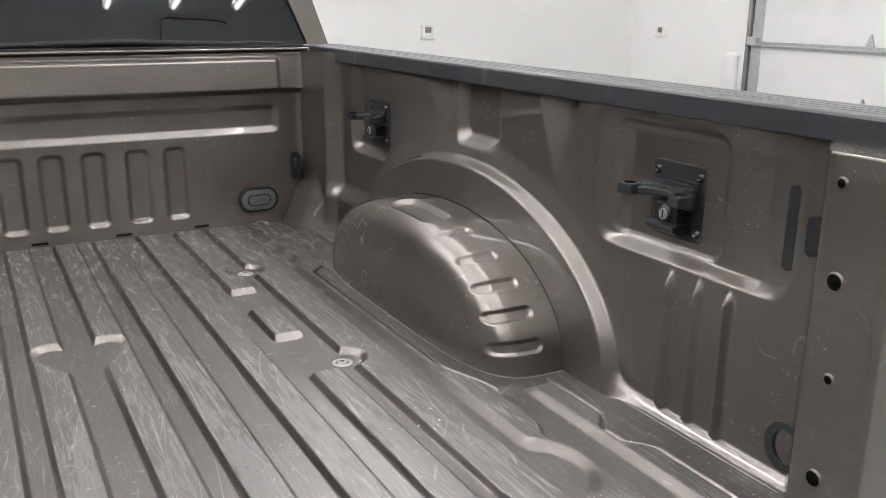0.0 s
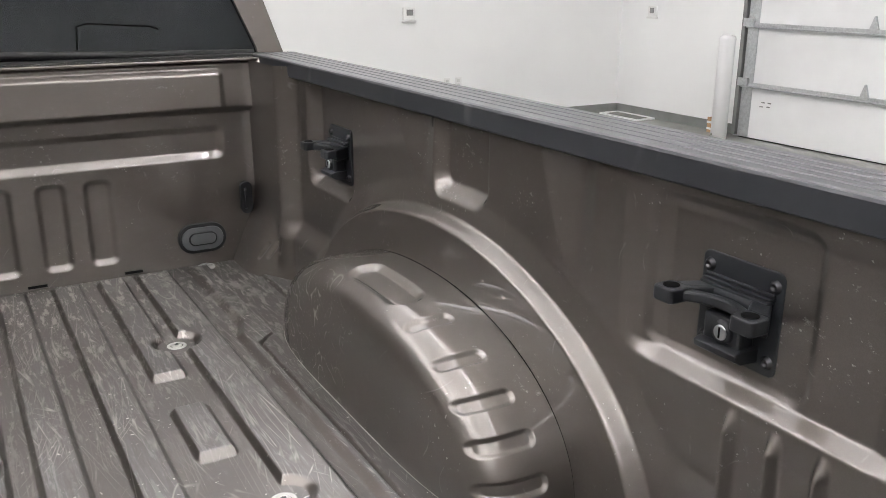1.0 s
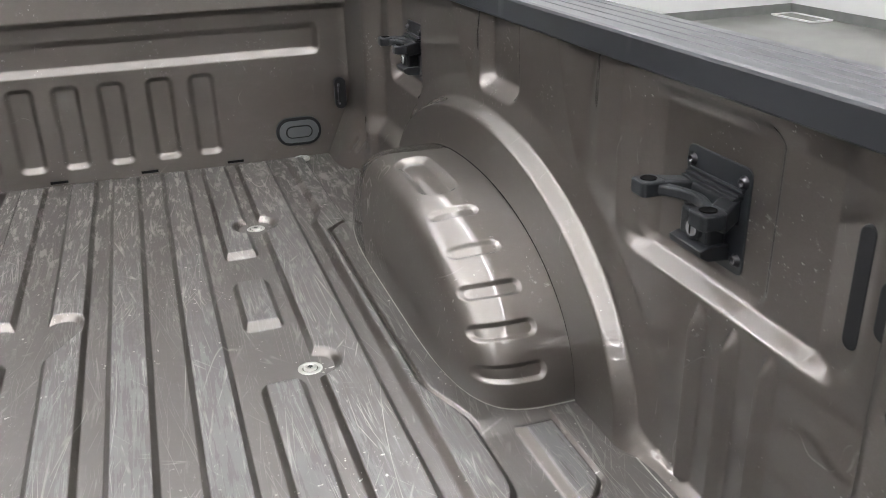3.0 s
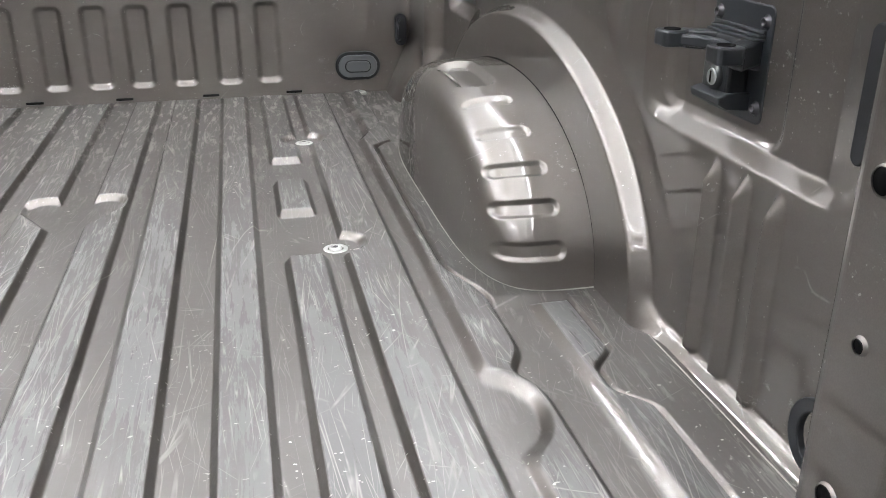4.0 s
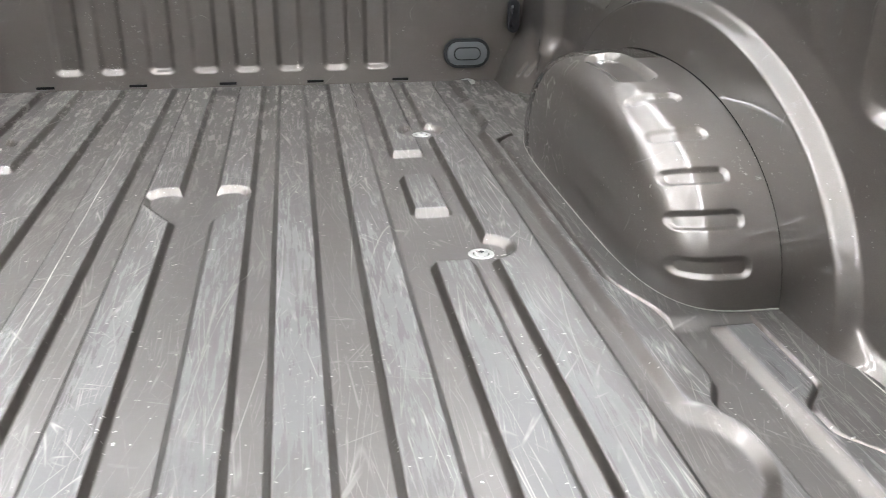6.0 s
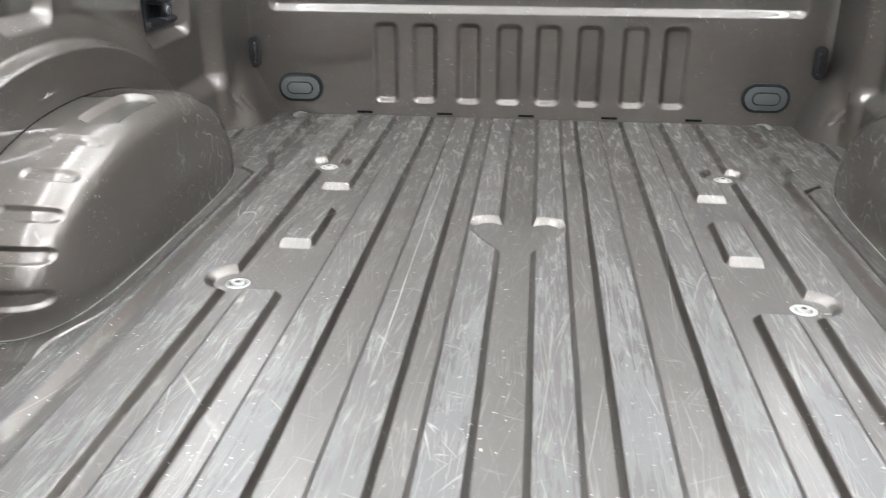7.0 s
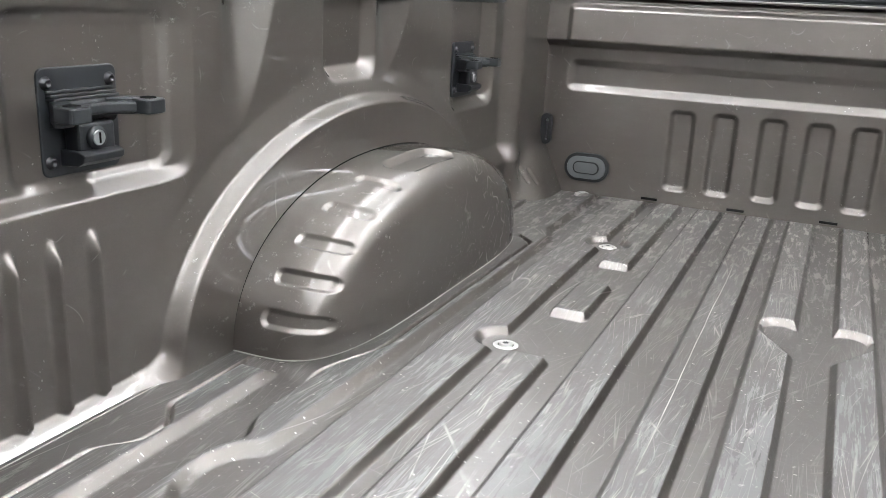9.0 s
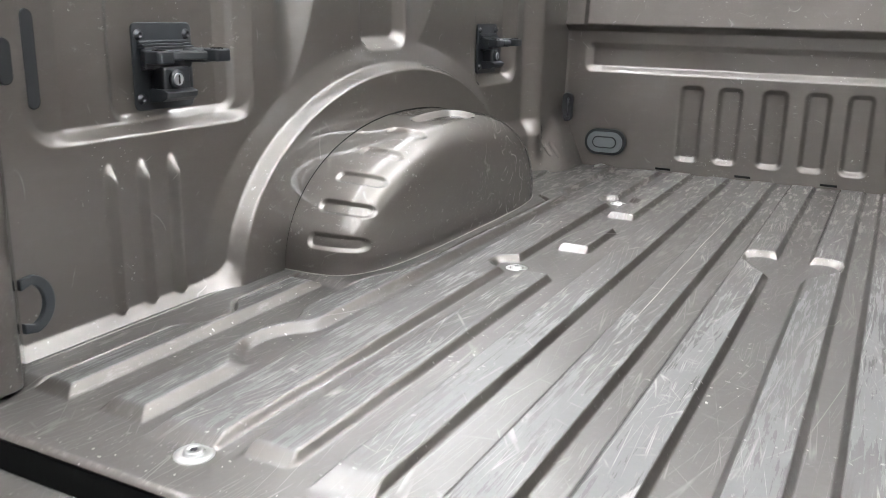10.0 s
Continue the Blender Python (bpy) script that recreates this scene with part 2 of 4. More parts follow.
def make_concrete():
    m, t, p = material("grey_sealed_floor")
    n = noise_tex(t, coords(t), 1.3, 6.0)
    f = noise_tex(t, coords(t), 60.0, 3.0)
    col = blend(t, remap(t, n, 0.3, 0.7), (0.235, 0.236, 0.218), (0.285, 0.286, 0.265))
    link(t, blend(t, remap(t, f, 0.62, 0.75, 0.0, 0.3), col, (0.2, 0.2, 0.19)), p.inputs["Base Color"])
    link(t, remap(t, n, 0.3, 0.7, 0.14, 0.24), p.inputs["Roughness"])
    return m


def make_glass():
    m, t, p = material("tinted_rear_glass")
    link(t, blend(t, remap(t, noise_tex(t, coords(t), 2.0, 2.0), 0.3, 0.7), (0.010, 0.012, 0.013), (0.016, 0.018, 0.019)), p.inputs["Base Color"])
    p.inputs["Roughness"].default_value = 0.03
    p.inputs["Specular IOR Level"].default_value = 0.6
    return m


def make_lamp_face(name, strength):
    m, t, p = material(name)
    p.inputs["Base Color"].default_value = (0.9, 0.9, 0.9, 1)
    p.inputs["Emission Color"].default_value = (1.0, 0.985, 0.96, 1)
    p.inputs["Emission Strength"].default_value = strength
    return m


paint, bed_paint, cap_plastic = make_paint(), make_bed_paint(), make_cap()
black_plastic = make_plastic("black_cleat_plastic", (0.010, 0.0115, 0.0138), 0.46)
black_rubber = make_plastic("black_rubber", (0.012, 0.012, 0.013), 0.6)
black_rubber.node_tree.nodes["Principled BSDF"].inputs["Specular IOR Level"].default_value = 0.2
grey_rubber = make_plastic("grey_rubber_plug", (0.062, 0.067, 0.070), 0.5)
dark_void = make_plastic("dark_cavity", (0.004, 0.004, 0.004), 0.9)
dark_void.node_tree.nodes["Principled BSDF"].inputs["Specular IOR Level"].default_value = 0.05
zinc = make_metal("zinc_plated_steel", (0.50, 0.50, 0.48), 0.38, 0.8)
dark_steel = make_metal("dark_steel", (0.07, 0.07, 0.075), 0.4)
galvanised = make_metal("galvanised_steel", (0.60, 0.62, 0.63), 0.42)
wall_paint, concrete, glass = make_wall("white_wall_paint", (0.84, 0.85, 0.845)), make_concrete(), make_glass()
# for the unseen south and west walls: grey chosen to dim reflections in the paint
unseen_wall = make_wall("unseen_wall_grey", (0.15, 0.152, 0.155))
door_paint = make_plastic("white_door_enamel", (0.74, 0.75, 0.75), 0.4, 120.0, 0.05, 1.04)
bollard_paint = make_plastic("white_bollard_sleeve", (0.78, 0.785, 0.79), 0.35, 200.0, 0.05, 1.03)
base_grey = make_plastic("grey_skirting", (0.16, 0.165, 0.16), 0.45)
white_plastic = make_plastic("white_switch_plastic", (0.77, 0.77, 0.76), 0.4, vary=1.04)
pale_grey = make_plastic("pale_grey_plastic", (0.50, 0.50, 0.49), 0.5)
card_brown = make_plastic("brown_cardboard", (0.36, 0.22, 0.12), 0.8)
tyre_rubber = make_plastic("tyre_rubber", (0.02, 0.02, 0.02), 0.8)
sealant = make_plastic("pale_sealant", (0.22, 0.21, 0.19), 0.6)
# up_face is an added upward glow that turns the ceiling into a broad light
lamp_face, up_face = make_lamp_face("lamp_diffuser", 26.0), make_lamp_face("added_uplight_glow", 112.0)


# ---- mesh helpers ----
HOME = {}


def part(name, bm, mat, parent=None, label=""):
    """One mesh object, under a thing or a part."""
    me = bm if isinstance(bm, bpy.types.Mesh) else bpy.data.meshes.new(name)
    if not isinstance(bm, bpy.types.Mesh):
        bm.to_mesh(me)
        bm.free()
    me.materials.clear()
    me.materials.append(mat)
    ob = new(name, me)
    if parent is not None:
        ob.parent = parent
        if parent in HOME:
            ob.matrix_parent_inverse = Matrix.Translation(HOME[parent]).inverted()
    return tagged(ob, label)


def thing(name, at, label, category, group=""):
    ob = new(name)
    ob.empty_display_size = 0.1
    ob.location = at
    HOME[ob] = Vector(at)
    return tagged(ob, label, category, group)


def sheet(name, pts, flip=False, smooth=True):
    """A mesh from a grid of points, rows by columns by three."""
    nu, nv, _ = pts.shape
    idx = np.arange(nu * nv).reshape(nu, nv)
    a, b, c, d = idx[:-1, :-1], idx[1:, :-1], idx[1:, 1:], idx[:-1, 1:]
    faces = np.stack([a, d, c, b] if flip else [a, b, c, d], -1).reshape(-1, 4)
    me = bpy.data.meshes.new(name)
    me.from_pydata(pts.reshape(-1, 3).tolist(), [], faces.tolist())
    if smooth:
        me.shade_smooth()
    return me


def box(bm, lo, hi, bevel=0.0, segments=2):
    r = bmesh.ops.create_cube(bm, size=1.0)
    size, mid = Vector(hi) - Vector(lo), (Vector(hi) + Vector(lo)) / 2
    for v in r["verts"]:
        v.co = Vector((v.co.x * size.x, v.co.y * size.y, v.co.z * size.z)) + mid
    if bevel:
        edges = list({e for v in r["verts"] for e in v.link_edges})
        bmesh.ops.bevel(bm, geom=edges, offset=bevel, segments=segments, affect="EDGES", profile=0.5)
    return bm


def boxed(lo, hi, bevel=0.0, segments=2):
    return box(bmesh.new(), lo, hi, bevel, segments)


def lathe(profile, n=24, axis="z", at=(0, 0, 0)):
    """A turned shape from (radius, height) pairs."""
    bm = bmesh.new()
    turn = {"z": Matrix.Identity(3), "x": Matrix(((0, 0, 1), (1, 0, 0), (0, 1, 0))), "y": Matrix(((1, 0, 0), (0, 0, -1), (0, 1, 0)))}[axis]
    rings = []
    for r, h in profile:
        if r < 1e-5:
            rings.append([bm.verts.new(turn @ Vector((0, 0, h)) + Vector(at))])
        else:
            rings.append([bm.verts.new(turn @ Vector((r * math.cos(a), r * math.sin(a), h)) + Vector(at)) for a in np.linspace(0, 2 * math.pi, n, endpoint=False)])
    for p, q in zip(rings, rings[1:]):
        for k in range(n):
            f = [p[k % len(p)], p[(k + 1) % len(p)], q[(k + 1) % len(q)], q[k % len(q)]]
            f = list(dict.fromkeys(f))
            if len(f) > 2:
                bm.faces.new(f)
    bmesh.ops.recalc_face_normals(bm, faces=bm.faces)
    for f in bm.faces:
        f.smooth = True
    return bm


def prism(outline, axis, lo, hi, bevel=0.0):
    """A flat outline pushed out along an axis: 'x' takes (y, z), 'y' takes (x, z), 'z' takes (x, y)."""
    bm = bmesh.new()

    def place(p, h):
        return {"x": (h, p[0], p[1]), "y": (p[0], h, p[1]), "z": (p[0], p[1], h)}[axis]

    a = [bm.verts.new(place(p, lo)) for p in outline]
    b = [bm.verts.new(place(p, hi)) for p in outline]
    bm.faces.new(a)
    bm.faces.new(b[::-1])
    for k in range(len(a)):
        bm.faces.new([a[k - 1], b[k - 1], b[k], a[k]])
    bmesh.ops.recalc_face_normals(bm, faces=bm.faces)
    if bevel:
        bmesh.ops.bevel(bm, geom=list(bm.edges), offset=bevel, segments=2, affect="EDGES", profile=0.5)
    return bm


def rounded_rect(cx, cy, hx, hy, r, n=5):
    out = []
    for k, (sx, sy) in enumerate(((1, 1), (-1, 1), (-1, -1), (1, -1))):
        for j in range(n + 1):
            a = math.pi / 2 * (k + j / n)
            out.append((cx + sx * (hx - r) + r * math.cos(a), cy + sy * (hy - r) + r * math.sin(a)))
    return out


def tube(points, radius, n=10, squash=1.0):
    """A bar along a line of points."""
    bm = bmesh.new()
    rings = []
    pts = [Vector(p) for p in points]
    for k, p in enumerate(pts):
        d = (pts[min(k + 1, len(pts) - 1)] - pts[max(k - 1, 0)]).normalized()
        u = d.cross(Vector((0, 0, 1)))
        u = u.normalized() if u.length > 1e-4 else Vector((1, 0, 0))
        w = u.cross(d)
        rings.append([bm.verts.new(p + radius * (math.cos(a) * u + squash * math.sin(a) * w)) for a in np.linspace(0, 2 * math.pi, n, endpoint=False)])
    for p, q in zip(rings, rings[1:]):
        for k in range(n):
            bm.faces.new([p[k - 1], p[k], q[k], q[k - 1]])
    bm.faces.new(rings[0][::-1])
    bm.faces.new(rings[-1])
    bmesh.ops.recalc_face_normals(bm, faces=bm.faces)
    for f in bm.faces:
        f.smooth = True
    return bm


def inside(d, w):
    """1 within a pressed shape, 0 outside, with a slope w wide, from the signed distance d."""
    def start(t, r=0.16):
        return np.where(t > r, t, np.maximum(t + r, 0) ** 2 / (4 * r))

    t = np.clip(0.5 - d / w, -0.5, 1.5)
    return start(t) - start(t - 1)


def rounded(d, w):
    """As inside(), with a soft round slope."""
    t = np.clip(0.5 - d / w, 0, 1)
    return t * t * (3 - 2 * t)


def d_box(x, y, x0, x1, y0, y1, r=0.0):
    qx = np.abs(x - (x0 + x1) / 2) - (x1 - x0) / 2 + r
    qy = np.abs(y - (y0 + y1) / 2) - (y1 - y0) / 2 + r
    return np.hypot(np.maximum(qx, 0), np.maximum(qy, 0)) + np.minimum(np.maximum(qx, qy), 0) - r


def d_disc(x, y, cx, cy, r):
    return np.hypot(x - cx, y - cy) - r


def joined(a, b, k):
    """The smooth union of two signed distances."""
    h = np.clip(0.5 + 0.5 * (b - a) / k, 0, 1)
    return b * (1 - h) + a * h - k * h * (1 - h)


# ---- the workshop ----
def wall_box(name, lo, hi, mat, label, category):
    ob = part(name, boxed(lo, hi), mat)
    return tagged(ob, label, category, kind="structure")


DOOR_Y0, DOOR_Y1, DOOR_H = 0.43, 4.30, 3.05
T = 0.2
wall_box("floor", (ROOM_W - T, ROOM_S - T, -0.2), (ROOM_E + T, ROOM_N + T, 0.0), concrete, "glossy grey sealed concrete workshop floor", "floor")
wall_box("ceiling", (ROOM_W - T, ROOM_S - T, ROOM_H), (ROOM_E + T, ROOM_N + T, ROOM_H + 0.2), wall_paint, "plain white workshop ceiling with tube lamps", "ceiling")
wall_box("wall_north", (ROOM_W - T, ROOM_N, 0.0), (ROOM_E + T, ROOM_N + T, ROOM_H), wall_paint, "plain white painted workshop wall", "wall")
# south and west walls are out of view, kept grey to darken the truck
wall_box("wall_south", (ROOM_W - T, ROOM_S - T, 0.0), (ROOM_E + T, ROOM_S, ROOM_H), unseen_wall, "unseen workshop wall, made grey to dim the truck's reflections", "wall")
wall_box("wall_west", (ROOM_W - T, ROOM_S, 0.0), (ROOM_W, ROOM_N, ROOM_H), unseen_wall, "unseen workshop wall, made grey to dim the truck's reflections", "wall")
bm = bmesh.new()
box(bm, (ROOM_E, DOOR_Y1, 0.0), (ROOM_E + T, ROOM_N, ROOM_H))
box(bm, (ROOM_E, ROOM_S, 0.0), (ROOM_E + T, DOOR_Y0, ROOM_H))
box(bm, (ROOM_E, DOOR_Y0, DOOR_H), (ROOM_E + T, DOOR_Y1, ROOM_H))
tagged(part("wall_east", bm, wall_paint), "white painted workshop wall with a wide door opening", "wall", kind="structure")
wall_box("baseboard_north", (ROOM_W, ROOM_N - 0.012, 0.0), (ROOM_E - 0.012, ROOM_N, 0.105), base_grey, "dark grey skirting along the white wall", "baseboard")
wall_box("baseboard_east", (ROOM_E - 0.012, DOOR_Y1 + 0.02, 0.0), (ROOM_E, ROOM_N - 0.012, 0.105), base_grey, "dark grey skirting along the white wall", "baseboard")

# tube lamps
for k, (lx, ly) in enumerate(LAMPS):
    if k == 0:
        lamp_thing = thing("ceiling_lamp", (lx, ly, ROOM_H), "long white tube lamp hanging under the ceiling", "lamp", "tube lamps under the ceiling")
        part("housing", boxed((lx - 0.04, ly - 1.25, LAMP_Z + 0.04), (lx + 0.04, ly + 1.25, LAMP_Z + 0.07), 0.01), white_plastic, lamp_thing)
        part("diffuser", boxed((lx - 0.0125, ly - 1.2, LAMP_Z + 0.0), (lx + 0.0125, ly + 1.2, LAMP_Z + 0.04), 0.008), lamp_face, lamp_thing, "glowing white lamp cover")
        # added glowing strip on top of the tube, only to brighten the ceiling
        part("added_uplight", boxed((lx - 0.035, ly - 1.2, LAMP_Z + 0.071), (lx + 0.035, ly + 1.2, LAMP_Z + 0.078), 0.002), up_face, lamp_thing, "added upward glow that brightens the ceiling")
        for hy in (-0.9, 0.9):
            part("hanger", boxed((lx - 0.008, ly + hy - 0.008, LAMP_Z + 0.065), (lx + 0.008, ly + hy + 0.008, ROOM_H)), galvanised, lamp_thing, "steel lamp hanger")
    else:
        copy_thing(lamp_thing, Matrix.Translation((lx, ly, ROOM_H)))


# the sectional garage door in the east wall
def garage_door():
    door = thing("garage_door", (7.56, 2.26, 0.0), "closed white sectional garage door with steel struts and hinges", "door")
    joints = [0.0, 0.56, 1.17, 1.78, 2.39, 3.0]
    y0, y1 = DOOR_Y0 + 0.02, 4.09
    for a, b in zip(joints, joints[1:]):
        bm = boxed((7.52, y0, a + (0.012 if a == 0 else 0.002)), (7.57, y1, b - 0.002), 0.004)
        panel = part("panel", bm, door_paint, door)
        part("edge_stile", boxed((7.512, y1 - 0.004, a + 0.014), (7.572, 4.225, b - 0.003), 0.004), galvanised, panel, "galvanised steel door stile")
        if b < 3.0:
            outline = [(7.455, b - 0.02), (7.52, b - 0.02), (7.52, b + 0.03), (7.50, b + 0.03), (7.50, b - 0.005), (7.455, b - 0.005)]
            part("strut", prism(outline, "y", y0, 4.2, 0.002), galvanised, door, "galvanised steel strut")
            for hy in (0.9, 2.78):
                tri = [(hy - 0.045, b + 0.03), (hy + 0.045, b + 0.03), (hy + 0.03, b + 0.07), (hy + 0.005, b + 0.145), (hy - 0.005, b + 0.145), (hy - 0.03, b + 0.07)]
                part("hinge", prism(tri, "x", 7.49, 7.519, 0.003), galvanised, door, "grey steel door hinge")
            part("roller_bracket", boxed((7.47, 4.13, b - 0.01), (7.51, 4.26, b + 0.075), 0.006), galvanised, door, "steel roller bracket")
    part("track", boxed((7.50, 4.252, 0.02), (7.56, 4.30, 3.1), 0.004), base_grey, door, "dark steel door track")
    part("track_angle", boxed((7.565, 4.226, 0.0), (7.60, 4.33, 3.1), 0.003), galvanised, door, "galvanised track angle")
    part("bottom_seal", boxed((7.525, y0, 0.0), (7.565, 4.22, 0.014), 0.003), black_rubber, door, "black rubber bottom seal")
    marks = [(3.93, 0.40), (3.85, 0.40), (3.86, 0.36), (3.95, 0.355)]
    for my, mz in marks:
        part("sticker_bar", boxed((7.517, my - 0.02, mz - 0.006), (7.5205, my + 0.02, mz + 0.006)), base_grey, door, "small dark printed mark")


garage_door()


def bollard():
    at = (7.20, 4.20, 0.0)
    b = thing("bollard", at, "white round safety bollard beside the garage door", "bollard")
    part("post", lathe([(0.0, 0.0), (0.083, 0.0), (0.083, 1.03), (0.081, 1.04)], 40, at=at), bollard_paint, b)
    part("cap", lathe([(0.0865, 1.02), (0.0865, 1.045), (0.078, 1.066), (0.055, 1.08), (0.0, 1.088)], 40, at=at), bollard_paint, b)
    part("bolt_cover", lathe([(0.0, -0.089), (0.012, -0.089), (0.012, -0.080), (0.0, -0.080)], 12, "x", (7.20, 4.22, 0.06)), base_grey, b)


bollard()


def wall_control(at, flat, label):
    """A small wall box with a dark display; flat is the axis that it faces along."""
    c = thing("wall_thermostat", at, label, "thermostat")
    x, y, z = at
    if flat == "y":
        part("case", boxed((x - 0.075, y - 0.03, z - 0.06), (x + 0.075, y, z + 0.075), 0.008), white_plastic, c)
        part("display", boxed((x - 0.035, y - 0.034, z - 0.012), (x + 0.045, y - 0.028, z + 0.05), 0.003), base_grey, c, "dark grey display")
        part("ledge", boxed((x - 0.085, y - 0.04, z - 0.085), (x + 0.085, y, z - 0.06), 0.006), white_plastic, c)
    else:
        part("case", boxed((x - 0.03, y - 0.07, z - 0.05), (x, y + 0.07, z + 0.07), 0.008), white_plastic, c)
        part("display", boxed((x - 0.034, y - 0.035, z - 0.012), (x - 0.028, y + 0.035, z + 0.05), 0.003), base_grey, c, "dark grey display")
        part("ledge", boxed((x - 0.04, y - 0.08, z - 0.075), (x, y + 0.08, z - 0.05), 0.006), white_plastic, c)


wall_control((4.60, ROOM_N, 1.255), "y", "white wall thermostat with a small dark display")
wall_control((ROOM_E, 5.76, 1.25), "x", "white wall control with a small dark display beside the corner")
for ox in (5.09, 5.24):
    o = thing("wall_outlet", (ox, ROOM_N, 0.49), "white double power outlet low on the white wall", "outlet", "outlets on the wall")
    part("plate", boxed((ox - 0.04, ROOM_N - 0.008, 0.43), (ox + 0.04, ROOM_N, 0.55), 0.003), white_plastic, o)
    for oz in (0.465, 0.515):
        part("socket", boxed((ox - 0.018, ROOM_N - 0.010, oz - 0.015), (ox + 0.018, ROOM_N - 0.006, oz + 0.015), 0.002), pale_grey, o, "pale grey socket face")

tray = thing("floor_tray", (7.42, 5.88, 0.0), "flat pale tray lying on the grey floor in the corner", "tray")
part("base", boxed((7.28, 5.56, 0.0), (7.56, 6.22, 0.008)), concrete, tray)
for lo, hi in (((7.27, 5.55), (7.29, 6.23)), ((7.55, 5.55), (7.57, 6.23)), ((7.29, 5.55), (7.55, 5.57)), ((7.29, 6.21), (7.55, 6.23))):
    part("rim", boxed((*lo, 0.0), (*hi, 0.02), 0.003), white_plastic, tray, "pale raised rim")
carton = thing("carton", (7.50, 4.56, 0.0), "small brown carton with pale bands standing by the wall", "carton")
part("body", boxed((7.45, 4.515, 0.0), (7.55, 4.605, 0.165), 0.004), card_brown, carton)
for bz in (0.03, 0.10):
    part("band", boxed((7.448, 4.513, bz), (7.552, 4.607, bz + 0.025), 0.002), white_plastic, carton, "pale paper band")

# ---- the pickup truck ----
truck = thing("pickup_truck", (0, -1.0, 0.0), "bronze-brown pickup truck with an empty scratched bed and lowered tailgate", "truck")
ZF = 0.8975         # top of the floor ribs
RIB = 0.0118        # height of the floor ribs
LEDGE = 0.0075      # ledge along the walls and housings
XW = 0.840          # inner side of the bed walls


def across(s, x):
    """The place across the bed, a little nearer the middle on the left."""
    return x if s > 0 else 0.012 - x


YC, ARCH_B, ARCH_C = -0.965, 0.472, 0.236   # wheel housing


def floor_height(x, y):
    ax = np.abs(x)
    back, front = -1.945, -0.022

    def rib(x0, x1, y0=back - 0.05, y1=front + 0.05, r=0.012):
        return d_box(ax, y, x0, x1, y0, y1, r)

    flat = np.maximum
    ribs = []
    # pads pressed down through the ribs
    taper = 0.861 * (ax - 0.086) - 0.509 * (y + 0.892)
    lobe = d_disc(ax, y, 0.053, -0.862, 0.034)
    dent = joined(np.maximum(np.maximum(y + 0.856, taper), ax - 0.084), lobe, 0.012)
    bolt_f = d_disc(ax, y, 0.447, -0.506, 0.044)
    bolt_r = d_disc(ax, y, 0.451, -1.158, 0.041)
    swirl = np.hypot(ax - 0.570, (y + 1.697) * 0.64) - 0.050
    nick = 0.021 * np.exp(-((y + 1.612) / 0.034) ** 2)
    notch = 0.034 * rounded(np.abs(y + 1.655) - 0.046, 0.056)
    pads = 1 - np.maximum(np.maximum(rounded(dent, 0.021), rounded(bolt_f, 0.024)), rounded(bolt_r, 0.024))
    for x0, x1, w in ((0.032, 0.093, 0.0088), (0.135, 0.199, 0.0088), (0.260, 0.322, 0.0088), (0.460, 0.542, 0.0092)):
        ribs.append(inside(rib(x0, x1), w))
    ends = inside(flat(back - 0.010 - y, y - front), 0.036)
    shift = 0.022 * inside(-(y + 0.50), 0.06)
    # the rib beside the wheel housing narrows to leave a ledge round the housing's foot
    waist = 0.038 * rounded(-(y + 1.343), 0.15) * inside(y + 0.578, 0.045)
    h = np.zeros_like(x)
    for r in ribs:
        h = np.maximum(h, np.minimum(r, ends))
    for y0, y1 in ((-0.661, front), (-0.992, -0.798), (back, -1.193)):
        h = np.maximum(h, np.minimum(inside(d_box(ax, y, 0.366, 0.427, y0 - 0.012, y1 + 0.004, 0.020), 0.0092), inside(flat(y0 - y, y - y1), 0.020)))
    h = np.minimum(h, pads)
    # two ribs with a broad slope towards the middle and a steep one outside
    for x0, x1, y1, bite_in, bite_out in ((0.577, 0.636, front, swirl, nick + waist), (0.697, 0.747, -1.440, None, notch)):
        inner = x0 + shift - ax
        if bite_in is not None:
            inner = -joined(-inner, bite_in, 0.018)
        outer = ax - x1 - 0.010 * inside(-(y + 0.575), 0.05) + bite_out
        tips = flat(back - y, y - y1)
        h = np.maximum(h, np.minimum(np.minimum(inside(inner, 0.015), inside(outer, 0.0085)), inside(tips, 0.020)))
    h = ZF - RIB + RIB * h
    # the pads lie a little below the valleys
    h -= 0.0018 * inside(dent + 0.004, 0.014) + 0.0028 * np.maximum(rounded(bolt_f + 0.003, 0.018), rounded(bolt_r + 0.003, 0.018))
    # ledge round the wheel housing and along the wall, and the lip at the back
    ledge = LEDGE * np.maximum(rounded(0.642 - waist - ax, 0.006) * rounded(np.abs(y + 0.99) - 0.435, 0.04), inside(0.752 - ax - notch, 0.006) * inside(back - y, 0.02))
    h = np.maximum(h, ZF - RIB + ledge)
    drop = np.clip((-2.040 - y) / 0.008, 0, 1)
    return h - 0.006 * drop ** 2


def steps(*runs):
    """Grid lines from runs of (start, end, spacing)."""
    return np.concatenate([np.linspace(a, b, max(2, round((b - a) / d) + 1))[:-1] for a, b, d in runs] + [[runs[-1][1]]])


